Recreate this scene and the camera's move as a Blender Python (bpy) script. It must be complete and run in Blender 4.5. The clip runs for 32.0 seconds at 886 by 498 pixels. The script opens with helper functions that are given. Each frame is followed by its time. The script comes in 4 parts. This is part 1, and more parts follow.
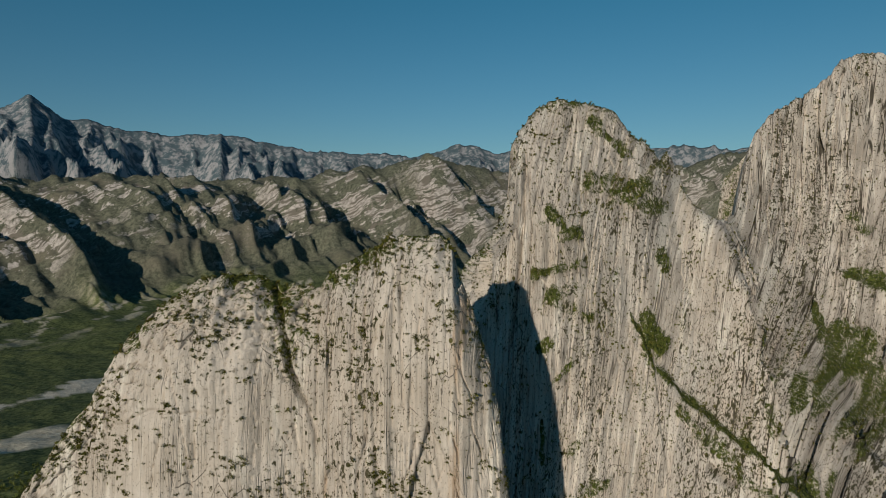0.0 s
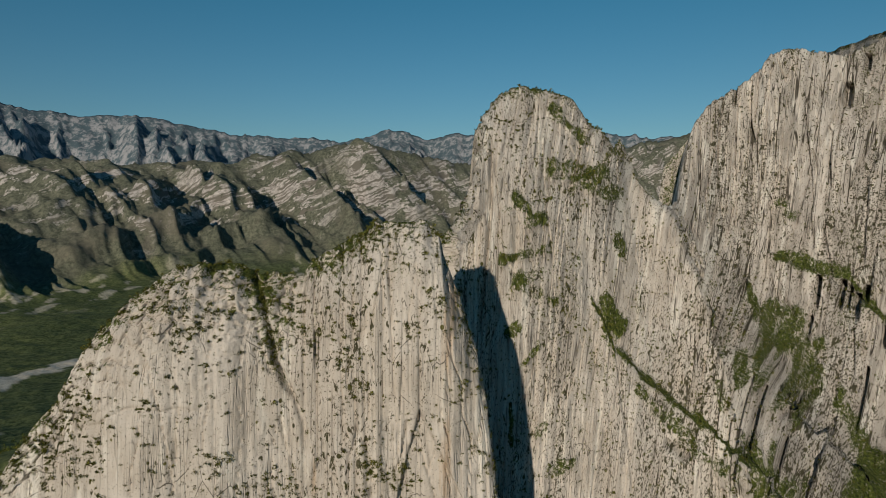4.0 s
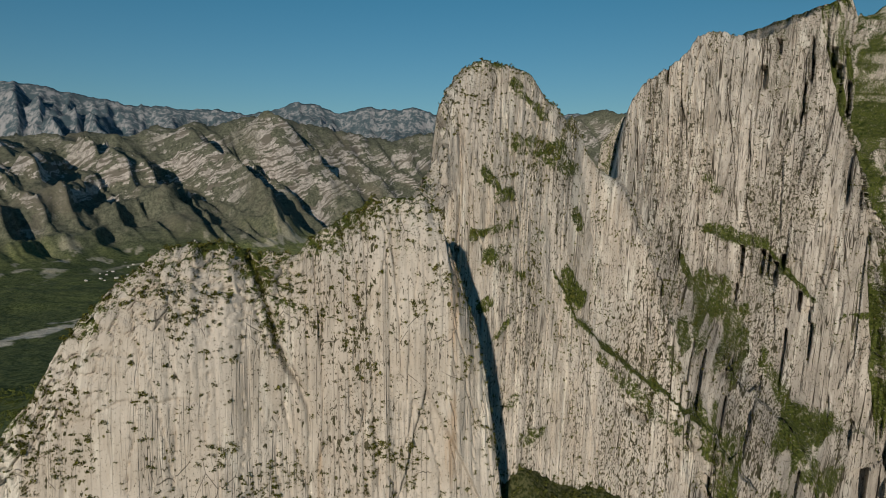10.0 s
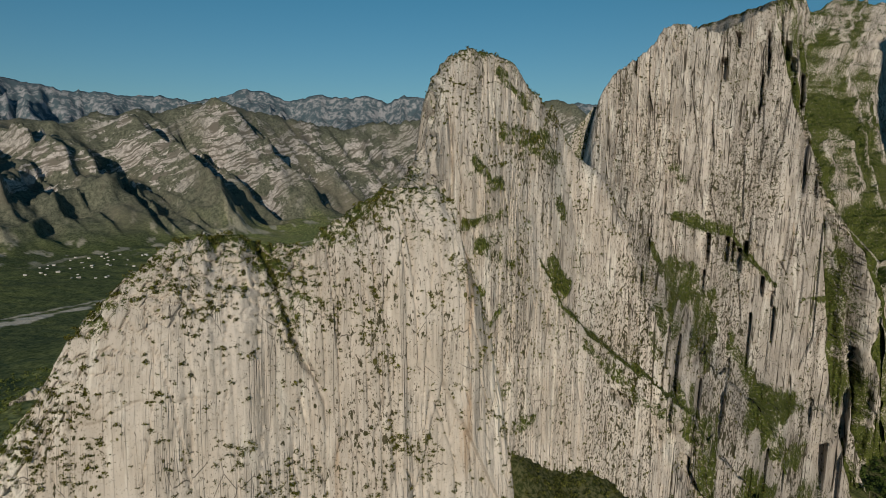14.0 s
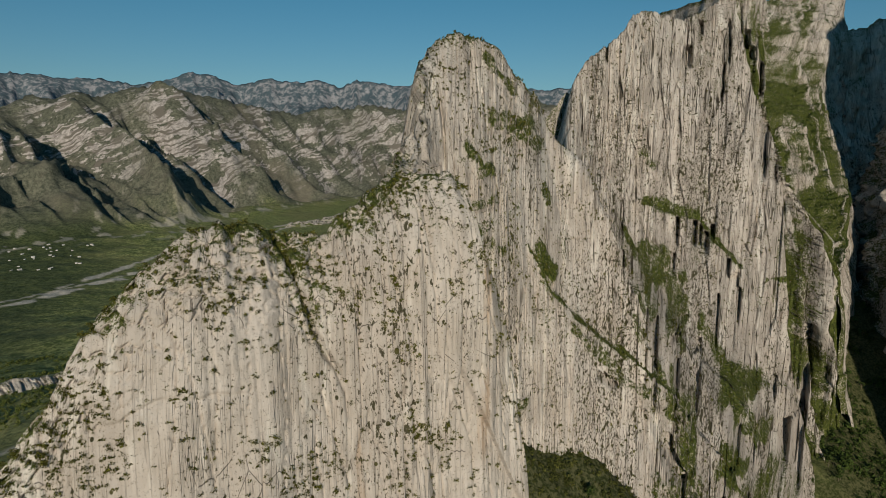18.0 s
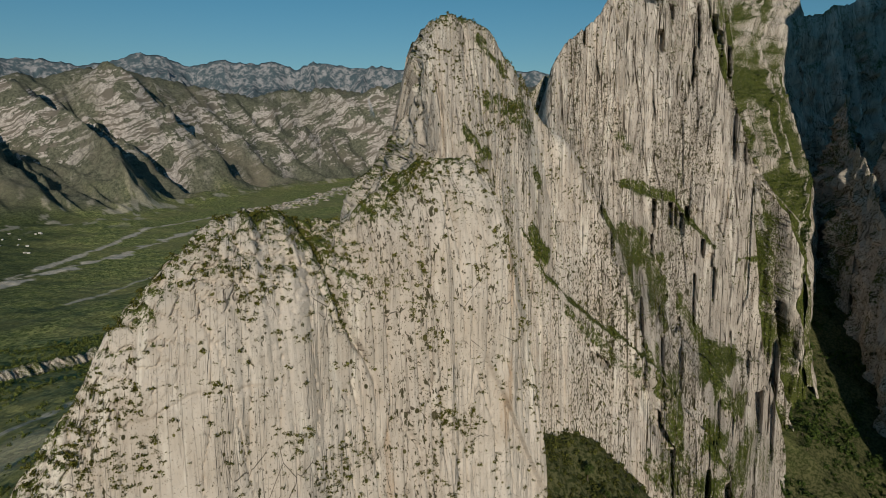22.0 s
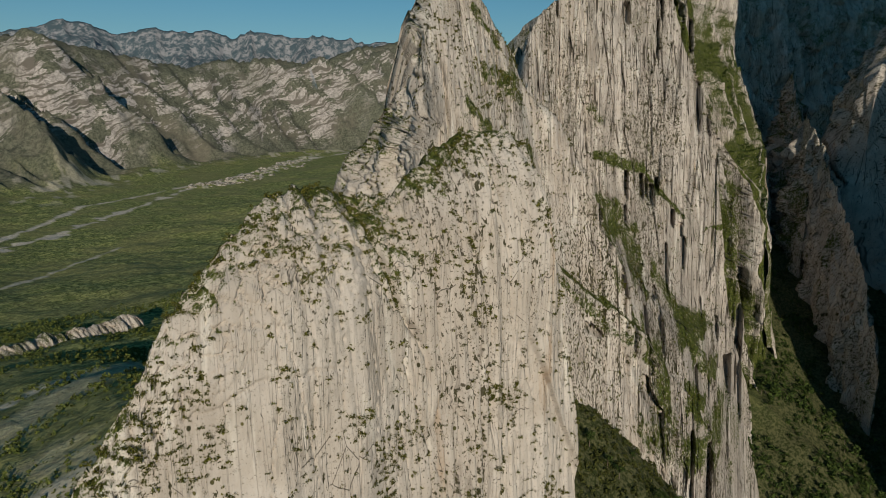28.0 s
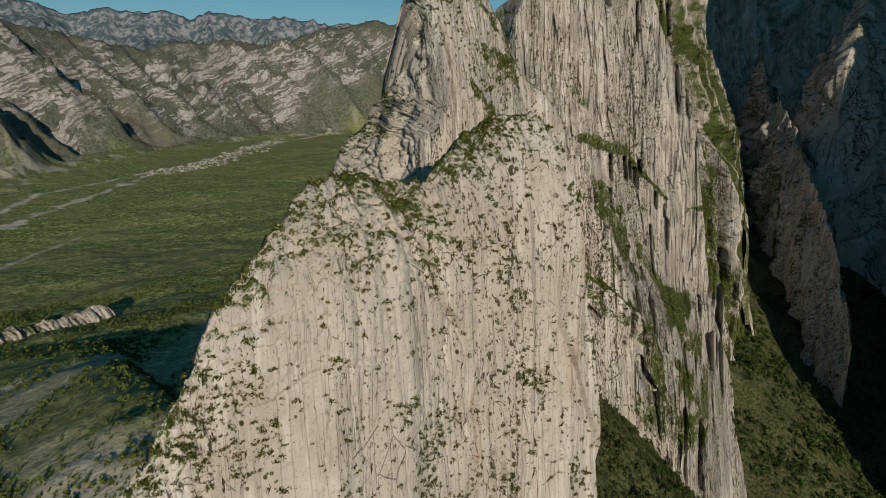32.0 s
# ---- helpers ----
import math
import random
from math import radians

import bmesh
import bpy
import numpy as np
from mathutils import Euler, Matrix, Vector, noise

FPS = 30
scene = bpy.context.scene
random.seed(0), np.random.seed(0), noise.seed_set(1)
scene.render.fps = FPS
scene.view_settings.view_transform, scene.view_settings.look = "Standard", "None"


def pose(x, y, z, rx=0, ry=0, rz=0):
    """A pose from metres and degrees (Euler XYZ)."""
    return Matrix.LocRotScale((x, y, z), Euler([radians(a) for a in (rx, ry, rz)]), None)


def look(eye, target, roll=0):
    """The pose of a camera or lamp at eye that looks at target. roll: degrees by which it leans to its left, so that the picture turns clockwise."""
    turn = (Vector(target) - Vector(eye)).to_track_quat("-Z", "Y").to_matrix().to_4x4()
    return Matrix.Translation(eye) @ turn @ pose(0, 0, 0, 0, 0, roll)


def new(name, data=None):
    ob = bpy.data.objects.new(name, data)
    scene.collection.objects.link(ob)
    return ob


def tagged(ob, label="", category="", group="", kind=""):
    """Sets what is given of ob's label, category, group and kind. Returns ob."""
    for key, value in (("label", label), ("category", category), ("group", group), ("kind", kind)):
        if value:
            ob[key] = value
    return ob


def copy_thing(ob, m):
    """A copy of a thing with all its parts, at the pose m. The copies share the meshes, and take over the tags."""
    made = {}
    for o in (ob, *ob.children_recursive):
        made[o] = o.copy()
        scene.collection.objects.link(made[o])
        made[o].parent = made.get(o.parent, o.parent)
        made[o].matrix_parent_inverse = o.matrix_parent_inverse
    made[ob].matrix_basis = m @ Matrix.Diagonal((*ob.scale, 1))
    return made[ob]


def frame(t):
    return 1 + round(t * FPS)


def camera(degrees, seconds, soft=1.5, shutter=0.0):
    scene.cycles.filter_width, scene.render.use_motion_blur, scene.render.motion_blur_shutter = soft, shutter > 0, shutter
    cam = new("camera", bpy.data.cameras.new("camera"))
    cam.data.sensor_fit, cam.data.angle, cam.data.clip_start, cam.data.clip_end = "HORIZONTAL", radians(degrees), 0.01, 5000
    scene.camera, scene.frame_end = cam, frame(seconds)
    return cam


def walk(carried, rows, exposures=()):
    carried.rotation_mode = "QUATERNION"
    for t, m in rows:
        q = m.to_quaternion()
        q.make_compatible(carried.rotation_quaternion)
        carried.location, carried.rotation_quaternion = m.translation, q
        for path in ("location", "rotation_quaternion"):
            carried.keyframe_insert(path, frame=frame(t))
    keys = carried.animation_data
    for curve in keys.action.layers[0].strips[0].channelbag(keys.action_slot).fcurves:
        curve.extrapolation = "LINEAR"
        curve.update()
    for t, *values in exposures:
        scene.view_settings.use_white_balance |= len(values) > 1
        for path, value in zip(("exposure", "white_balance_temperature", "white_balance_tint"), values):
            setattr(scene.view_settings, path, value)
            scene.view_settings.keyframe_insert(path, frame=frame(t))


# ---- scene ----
cam = camera(71.5, 32.0, soft=0.5)
METRES, EYE, TILT, LEAN, TURN = 100.0, 260.0, -3.474, 0.115, 0.0
ROWS = [
    (0.0, 0.0, 0.0, 0.0, 0.0, 0.0, -0.0),
    (0.5, -0.0149, 0.001, -0.0001, -0.86, -0.18, 0.05),
    (1.0, -0.0302, 0.0033, -0.0002, -1.72, -0.35, 0.1),
    (1.5, -0.0455, 0.0053, -0.0001, -2.57, -0.5, 0.15),
    (2.0, -0.0608, 0.0075, 0.0, -3.4, -0.64, 0.19),
    (2.5, -0.0761, 0.01, 0.0002, -4.23, -0.78, 0.23),
    (3.0, -0.0911, 0.0127, 0.0003, -5.06, -0.95, 0.28),
    (3.5, -0.1065, 0.0157, 0.0004, -5.86, -1.13, 0.3),
    (5.5, -0.1672, 0.0301, 0.0006, -8.71, -1.94, 0.43),
    (6.0, -0.1821, 0.0342, 0.001, -9.41, -2.19, 0.45),
    (6.5, -0.1969, 0.038, 0.0012, -10.09, -2.41, 0.5),
    (7.0, -0.2119, 0.0423, 0.0014, -10.77, -2.65, 0.52),
    (7.5, -0.2267, 0.0465, 0.0016, -11.45, -2.87, 0.55),
    (8.0, -0.2416, 0.0514, 0.0019, -12.14, -3.1, 0.58),
    (8.5, -0.2564, 0.0562, 0.0021, -12.82, -3.27, 0.62),
    (9.0, -0.2711, 0.0614, 0.0023, -13.48, -3.41, 0.65),
    (9.5, -0.2858, 0.0665, 0.0025, -14.15, -3.53, 0.69),
    (10.0, -0.3006, 0.0719, 0.0029, -14.82, -3.67, 0.72),
    (10.5, -0.3151, 0.0773, 0.0033, -15.47, -3.8, 0.75),
    (11.0, -0.3297, 0.0833, 0.0035, -16.08, -3.92, 0.76),
    (11.5, -0.3442, 0.0891, 0.0039, -16.64, -4.04, 0.79),
    (12.0, -0.3587, 0.0952, 0.0042, -17.19, -4.16, 0.82),
    (12.5, -0.373, 0.1014, 0.0046, -17.73, -4.28, 0.85),
    (13.0, -0.3874, 0.1074, 0.0049, -18.27, -4.42, 0.88),
    (13.5, -0.4017, 0.1139, 0.0053, -18.8, -4.59, 0.91),
    (14.0, -0.4159, 0.1204, 0.0058, -19.3, -4.72, 0.93),
    (14.5, -0.4301, 0.1269, 0.0062, -19.81, -4.84, 0.96),
    (16.5, -0.4864, 0.1554, 0.0079, -22.01, -5.5, 1.1),
    (17.0, -0.5003, 0.1627, 0.0084, -22.56, -5.74, 1.15),
    (17.5, -0.514, 0.17, 0.009, -23.1, -5.93, 1.19),
    (18.0, -0.5277, 0.1777, 0.0095, -23.65, -6.11, 1.23),
    (18.5, -0.5414, 0.1855, 0.01, -24.18, -6.28, 1.27),
    (19.0, -0.555, 0.1932, 0.0105, -24.7, -6.46, 1.31),
    (19.5, -0.5685, 0.2013, 0.011, -25.18, -6.62, 1.33),
    (20.0, -0.5819, 0.2093, 0.0116, -25.66, -6.86, 1.38),
    (20.5, -0.5953, 0.2175, 0.0121, -26.14, -7.09, 1.41),
    (21.0, -0.6086, 0.2258, 0.0125, -26.61, -7.29, 1.45),
    (21.5, -0.6217, 0.2342, 0.0131, -27.06, -7.46, 1.48),
    (22.0, -0.6349, 0.2427, 0.0136, -27.5, -7.7, 1.52),
    (22.5, -0.6479, 0.2512, 0.0141, -27.94, -7.89, 1.55),
    (23.0, -0.6609, 0.2599, 0.0147, -28.38, -8.15, 1.59),
    (23.5, -0.6739, 0.269, 0.0151, -28.82, -8.38, 1.61),
    (24.0, -0.6867, 0.2778, 0.0157, -29.26, -8.64, 1.64),
    (24.5, -0.6995, 0.2869, 0.0162, -29.7, -8.83, 1.67),
    (25.0, -0.7123, 0.2958, 0.0168, -30.14, -9.04, 1.7),
    (25.5, -0.725, 0.3052, 0.0173, -30.58, -9.27, 1.73),
    (27.5, -0.7751, 0.3438, 0.0196, -32.31, -10.14, 1.81),
    (28.0, -0.7875, 0.3533, 0.0203, -32.74, -10.34, 1.83),
    (28.5, -0.7996, 0.3632, 0.0209, -33.16, -10.52, 1.86),
    (29.0, -0.8118, 0.373, 0.0215, -33.56, -10.68, 1.88),
    (29.5, -0.8238, 0.383, 0.022, -33.97, -10.82, 1.9),
    (30.0, -0.8358, 0.393, 0.0227, -34.38, -11.03, 1.93),
    (30.5, -0.8477, 0.4032, 0.0233, -34.78, -11.25, 1.95),
    (31.0, -0.8595, 0.4134, 0.0241, -35.17, -11.47, 1.98),
    (31.5, -0.8712, 0.4236, 0.0249, -35.58, -11.67, 2.0),
    (32.0, -0.883, 0.4338, 0.0258, -36.0, -11.95, 2.03),
]
walk(cam, [(t, pose(0, 0, EYE, TILT, LEAN, TURN) @ pose(METRES * x, METRES * y, METRES * z, 90 + pitch, roll, yaw)) for t, x, y, z, yaw, pitch, roll in ROWS])

# ---- light ----
SUN_HEADING, SUN_HEIGHT = 22.0, 15.0      # the light travels 22 degrees to the right of +y
world = bpy.data.worlds.new("sky")
scene.world = world
world.use_nodes = True
wn = world.node_tree
sky = wn.nodes.new("ShaderNodeTexSky")
sky.sky_type, sky.sun_disc = "NISHITA", False
sky.sun_elevation, sky.sun_rotation = radians(SUN_HEIGHT), radians(180 + SUN_HEADING)
sky.altitude, sky.air_density, sky.dust_density, sky.ozone_density = 900, 1.0, 0.4, 1.5
tint = wn.nodes.new("ShaderNodeMix")
tint.data_type, tint.blend_type = "RGBA", "MULTIPLY"
tint.inputs[0].default_value = 1.0
# thin haze low over the hills, clear teal air above
sight = wn.nodes.new("ShaderNodeTexCoord")
rise = wn.nodes.new("ShaderNodeSeparateXYZ")
wn.links.new(sight.outputs["Generated"], rise.inputs[0])
air = wn.nodes.new("ShaderNodeValToRGB")
air.color_ramp.elements[0].position, air.color_ramp.elements[0].color = 0.03, (0.62, 0.84, 0.96, 1)
air.color_ramp.elements[1].position, air.color_ramp.elements[1].color = 0.32, (0.33, 0.96, 1.06, 1)
wn.links.new(rise.outputs["Z"], air.inputs[0])
wn.links.new(air.outputs[0], tint.inputs[7])
wn.links.new(sky.outputs[0], tint.inputs[6])
wn.links.new(tint.outputs[2], wn.nodes["Background"].inputs[0])
wn.nodes["Background"].inputs[1].default_value = 0.055
sun = new("sun", bpy.data.lights.new("sun", "SUN"))
sun.data.energy, sun.data.angle, sun.data.color = 3.2, radians(0.6), (1.0, 0.885, 0.725)
h, e = radians(SUN_HEADING), radians(SUN_HEIGHT)
sun.matrix_world = look((-200, -500, 500), (-200 + math.sin(h) * math.cos(e), -500 + math.cos(h) * math.cos(e), 500 - math.sin(e)))

# ---- noise ----
def hash3(i, j, k, seed):
    n = (i * 374761393 + j * 668265263 + k * 2147483647 + seed * 974634541) & 0xFFFFFFFF
    n = ((n ^ (n >> 13)) * 1274126177) & 0xFFFFFFFF
    n = ((n ^ (n >> 16)) * 2246822519) & 0xFFFFFFFF
    return ((n ^ (n >> 15)) & 0xFFFFFF) / 8388607.5 - 1.0


def vnoise(x, y, z=0.0, seed=0):
    """Smooth value noise, -1 to 1."""
    x, y, z = np.broadcast_arrays(np.asarray(x, float), np.asarray(y, float), np.asarray(z, float))
    i, j, k = np.floor(x), np.floor(y), np.floor(z)
    f, g, q = x - i, y - j, z - k
    i, j, k = i.astype(np.int64), j.astype(np.int64), k.astype(np.int64)
    f, g, q = (a * a * a * (a * (a * 6 - 15) + 10) for a in (f, g, q))
    out = 0
    for a in (0, 1):
        for b in (0, 1):
            for c in (0, 1):
                w = (f if a else 1 - f) * (g if b else 1 - g) * (q if c else 1 - q)
                out = out + w * hash3(i + a, j + b, k + c, seed)
    return out


def fbm(x, y, z=0.0, seed=0, octaves=4, gain=0.5):
    total, amp = 0, 1.0
    for o in range(octaves):
        total = total + amp * vnoise(x * 2 ** o, y * 2 ** o, np.asarray(z) * 2 ** o, seed + 17 * o)
        amp *= gain
    return total


def ridged(x, y, z=0.0, seed=0):
    """1 on thin lines, falling to 0 between them."""
    return 1 - np.abs(vnoise(x, y, z, seed))


def cells(x, y, seed=0):
    """Worley cells: distance to the nearest border (0 on a crack), and a random number for each cell."""
    i, j = np.floor(x).astype(np.int64), np.floor(y).astype(np.int64)
    f1, f2, who = np.full(x.shape, 9.0), np.full(x.shape, 9.0), np.zeros(x.shape)
    for a in (-1, 0, 1):
        for b in (-1, 0, 1):
            px = i + a + 0.5 + 0.45 * hash3(i + a, j + b, 0, seed)
            py = j + b + 0.5 + 0.45 * hash3(i + a, j + b, 1, seed)
            d = np.hypot(x - px, y - py)
            closer = d < f1
            f2 = np.where(closer, f1, np.minimum(f2, d))
            who = np.where(closer, hash3(i + a, j + b, 2, seed), who)
            f1 = np.where(closer, d, f1)
    return f2 - f1, who


def sstep(a, b, x):
    t = np.clip((x - a) / (b - a), 0, 1)
    return t * t * (3 - 2 * t)


def interp(x, table):
    """Smoothed lookup in a short table of (x, value)."""
    xs, vs = np.array(table, float).T
    return np.interp(x, xs, vs)


# ---- materials ----
class Mat:
    """A node material with a few shorthands."""
    def __init__(self, name, rough=0.9):
        self.m = bpy.data.materials.new(name)
        self.m.use_nodes = True
        self.t = self.m.node_tree
        self.b = self.t.nodes["Principled BSDF"]
        self.b.inputs["Roughness"].default_value = rough
        self.b.inputs["Specular IOR Level"].default_value = 0.15

    def node(self, kind, **values):
        n = self.t.nodes.new(kind)
        for k, v in values.items():
            if k in n.inputs:
                self.put(n.inputs[k], v)
        return n

    def put(self, socket, v):
        if isinstance(v, bpy.types.NodeSocket):
            self.t.links.new(v, socket)
        elif isinstance(v, tuple) and len(v) == 3 and socket.type == "RGBA":
            socket.default_value = (*v, 1)
        else:
            socket.default_value = v

    def place(self, scale=(1, 1, 1), turn=(0, 0, 0)):
        c = self.t.nodes.new("ShaderNodeTexCoord")
        m = self.t.nodes.new("ShaderNodeMapping")
        m.inputs["Scale"].default_value, m.inputs["Rotation"].default_value = scale, [radians(a) for a in turn]
        self.t.links.new(c.outputs["Object"], m.inputs[0])
        return m.outputs[0]

    def noise(self, scale, where=None, detail=4, rough=0.6):
        n = self.t.nodes.new("ShaderNodeTexNoise")
        n.inputs["Scale"].default_value, n.inputs["Detail"].default_value, n.inputs["Roughness"].default_value = scale, detail, rough
        self.t.links.new(where or self.place(), n.inputs["Vector"])
        return n.outputs["Fac"]

    def ramp(self, fac, a, b, lo=0.0, hi=1.0):
        n = self.t.nodes.new("ShaderNodeMapRange")
        n.interpolation_type = "SMOOTHSTEP"
        for k, v in (("Value", fac), ("From Min", a), ("From Max", b), ("To Min", lo), ("To Max", hi)):
            self.put(n.inputs[k], v)
        return n.outputs[0]

    def math(self, op, a, b=0.0):
        n = self.t.nodes.new("ShaderNodeMath")
        n.operation = op
        self.put(n.inputs[0], a), self.put(n.inputs[1], b)
        return n.outputs[0]

    def mix(self, fac, a, b):
        n = self.t.nodes.new("ShaderNodeMix")
        n.data_type = "RGBA"
        self.put(n.inputs[0], fac), self.put(n.inputs[6], a), self.put(n.inputs[7], b)
        return n.outputs[2]

    def attr(self, name):
        n = self.t.nodes.new("ShaderNodeAttribute")
        n.attribute_name = name
        return n.outputs["Fac"]

    def up(self):
        g = self.t.nodes.new("ShaderNodeNewGeometry")
        s = self.t.nodes.new("ShaderNodeSeparateXYZ")
        self.t.links.new(g.outputs["Normal"], s.inputs[0])
        return s.outputs["Z"]

    def island(self):
        return self.t.nodes.new("ShaderNodeNewGeometry").outputs["Random Per Island"]

    def done(self, colour, height=None, strength=0.5, distance=0.3):
        self.put(self.b.inputs["Base Color"], colour)
        if height is not None:
            bump = self.node("ShaderNodeBump", Strength=strength, Distance=distance)
            self.t.links.new(height, bump.inputs["Height"])
            self.t.links.new(bump.outputs[0], self.b.inputs["Normal"])
        return self.m


def limestone():
    """Pale grey limestone: upright tone bands, joints with their shade painted in, dark lichen and tuft specks, rusty
    stains, and moss where the face carries soil.
    """
    k = Mat("limestone", 0.92)
    split = k.t.nodes.new("ShaderNodeSeparateXYZ")
    k.t.links.new(k.place(), split.inputs[0])
    s, y, z = k.attr("along"), split.outputs["Y"], split.outputs["Z"]

    def run(depth, rise):
        n = k.node("ShaderNodeCombineXYZ")
        k.put(n.inputs[0], s), k.put(n.inputs[1], k.math("MULTIPLY", y, depth)), k.put(n.inputs[2], k.math("MULTIPLY", z, rise))
        return n.outputs[0]
    tall, mid, short = run(0.01, 0.022), run(0.02, 0.10), run(0.15, 0.42)
    lined = k.attr("lined")
    blotch = k.noise(0.06, None, 5, 0.65)
    grain = k.noise(1.7, None, 6, 0.75)
    c = k.mix(k.ramp(blotch, 0.35, 0.65), (0.50, 0.445, 0.385), (0.60, 0.55, 0.495))
    # broad and narrow upright bands of tone
    band = k.noise(0.16, tall, 3, 0.55)
    strip = k.noise(0.55, mid, 3, 0.6)
    c = k.mix(k.math("MULTIPLY", lined, k.ramp(band, 0.47, 0.57, 0, 0.65)), c, (0.33, 0.295, 0.26))
    c = k.mix(k.math("MULTIPLY", lined, k.ramp(strip, 0.53, 0.57, 0, 0.65)), c, (0.26, 0.235, 0.205))
    c = k.mix(k.ramp(k.noise(0.30, mid, 3), 0.44, 0.34, 0, 0.8), c, (0.68, 0.64, 0.575))
    # rusty seeps
    c = k.mix(k.ramp(k.noise(0.13, mid, 4), 0.66, 0.73, 0, 0.5), c, (0.40, 0.25, 0.13))
    # joints: thin, broken, upright; their shadow lines are put into the colour
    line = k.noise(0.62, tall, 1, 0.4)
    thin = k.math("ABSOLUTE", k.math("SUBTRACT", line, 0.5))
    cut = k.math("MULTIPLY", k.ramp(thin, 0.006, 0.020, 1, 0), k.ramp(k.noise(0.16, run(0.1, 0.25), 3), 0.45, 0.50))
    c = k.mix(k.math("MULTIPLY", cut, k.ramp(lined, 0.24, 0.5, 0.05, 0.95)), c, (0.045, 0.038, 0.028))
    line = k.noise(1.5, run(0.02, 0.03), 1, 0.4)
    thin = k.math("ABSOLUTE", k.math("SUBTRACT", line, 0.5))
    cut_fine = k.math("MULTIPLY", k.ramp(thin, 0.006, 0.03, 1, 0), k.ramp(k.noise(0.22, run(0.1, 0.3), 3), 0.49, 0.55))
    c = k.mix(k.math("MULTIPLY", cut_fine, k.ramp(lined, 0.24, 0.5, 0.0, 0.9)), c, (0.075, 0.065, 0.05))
    # pits and lichen: crisp dark flecks in two sizes, thicker in some bands than in others
    fleck = k.noise(0.85, short, 4, 0.62)
    where = k.noise(0.11, mid, 3, 0.6)
    bare = k.math("ADD", k.ramp(where, 0.36, 0.62, 0.06, -0.045), k.ramp(lined, 0.2, 0.42, 0.085, -0.006))
    c = k.mix(k.ramp(k.math("SUBTRACT", fleck, bare), 0.615, 0.635, 0, 0.95), c, (0.048, 0.046, 0.020))
    tiny = k.noise(2.1, run(0.3, 0.55), 3, 0.6)
    c = k.mix(k.ramp(k.math("SUBTRACT", tiny, bare), 0.590, 0.615, 0, 0.9), c, (0.065, 0.056, 0.034))
    c = k.mix(k.ramp(grain, 0.56, 0.63, 0, 0.6), c, (0.20, 0.18, 0.145))
    # single tufts of olive growth
    spot = k.t.nodes.new("ShaderNodeTexVoronoi")
    spot.inputs["Scale"].default_value, spot.inputs["Randomness"].default_value = 0.44, 1.0
    warp = k.node("ShaderNodeVectorMath")
    warp.operation = "ADD"
    wob = k.t.nodes.new("ShaderNodeTexNoise")
    wob.inputs["Scale"].default_value, wob.inputs["Detail"].default_value = 0.9, 3
    size = k.node("ShaderNodeVectorMath")
    size.operation = "SCALE"
    size.inputs["Scale"].default_value = 1.3
    k.t.links.new(wob.outputs["Color"], size.inputs[0])
    k.t.links.new(k.place((1, 1, 0.8)), warp.inputs[0])
    k.t.links.new(size.outputs[0], warp.inputs[1])
    k.t.links.new(warp.outputs[0], spot.inputs["Vector"])
    pick_one = k.t.nodes.new("ShaderNodeSeparateColor")
    k.t.links.new(spot.outputs["Color"], pick_one.inputs[0])
    rad = k.math("MULTIPLY", k.ramp(pick_one.outputs[0], 0.50, 1.0, 0, 0.27), k.math("MULTIPLY", k.ramp(where, 0.40, 0.60, 0.45, 1.0), k.ramp(lined, 0.15, 0.4, 0.6, 1.0)))
    tuft_at = k.ramp(k.math("SUBTRACT", rad, spot.outputs["Distance"]), -0.01, 0.03)
    olive = k.mix(pick_one.outputs[1], (0.030, 0.030, 0.010), (0.13, 0.12, 0.030))
    c = k.mix(k.math("MULTIPLY", tuft_at, 0.95), c, olive)
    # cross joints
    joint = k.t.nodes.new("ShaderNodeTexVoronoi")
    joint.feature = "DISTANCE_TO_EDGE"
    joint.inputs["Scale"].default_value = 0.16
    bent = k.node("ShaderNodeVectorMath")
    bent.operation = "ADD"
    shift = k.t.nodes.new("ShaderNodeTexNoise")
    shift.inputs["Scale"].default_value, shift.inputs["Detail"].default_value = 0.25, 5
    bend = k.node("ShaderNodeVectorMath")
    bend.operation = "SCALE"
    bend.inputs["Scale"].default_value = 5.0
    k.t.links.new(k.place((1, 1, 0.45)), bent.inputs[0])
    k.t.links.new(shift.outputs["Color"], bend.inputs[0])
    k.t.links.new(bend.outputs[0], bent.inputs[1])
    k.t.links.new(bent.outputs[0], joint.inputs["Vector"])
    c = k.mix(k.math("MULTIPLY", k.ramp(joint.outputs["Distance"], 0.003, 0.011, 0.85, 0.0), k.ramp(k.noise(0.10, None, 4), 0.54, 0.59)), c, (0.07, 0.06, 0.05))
    # grass and moss on ledges
    green = k.mix(k.ramp(k.noise(0.9, None, 6, 0.75), 0.35, 0.65), (0.015, 0.026, 0.006), (0.112, 0.130, 0.028))
    green = k.mix(k.ramp(k.noise(0.6, None, 5, 0.75), 0.60, 0.64, 0, 0.8), green, (0.36, 0.33, 0.27))
    lie = k.math("ADD", k.math("MULTIPLY", k.up(), 0.45), k.math("MULTIPLY", k.math("SUBTRACT", k.noise(0.8, None, 6, 0.9), 0.5), 3.2))
    lie = k.math("ADD", lie, k.attr("moss"))
    c = k.mix(k.ramp(lie, 0.72, 0.82), c, green)
    height = k.math("ADD", k.math("MULTIPLY", grain, 0.7), k.math("ADD", k.math("MULTIPLY", fleck, 0.8), k.math("ADD", k.math("MULTIPLY", strip, 0.8), k.math("MULTIPLY", k.math("ADD", cut, cut_fine), 0.5))))
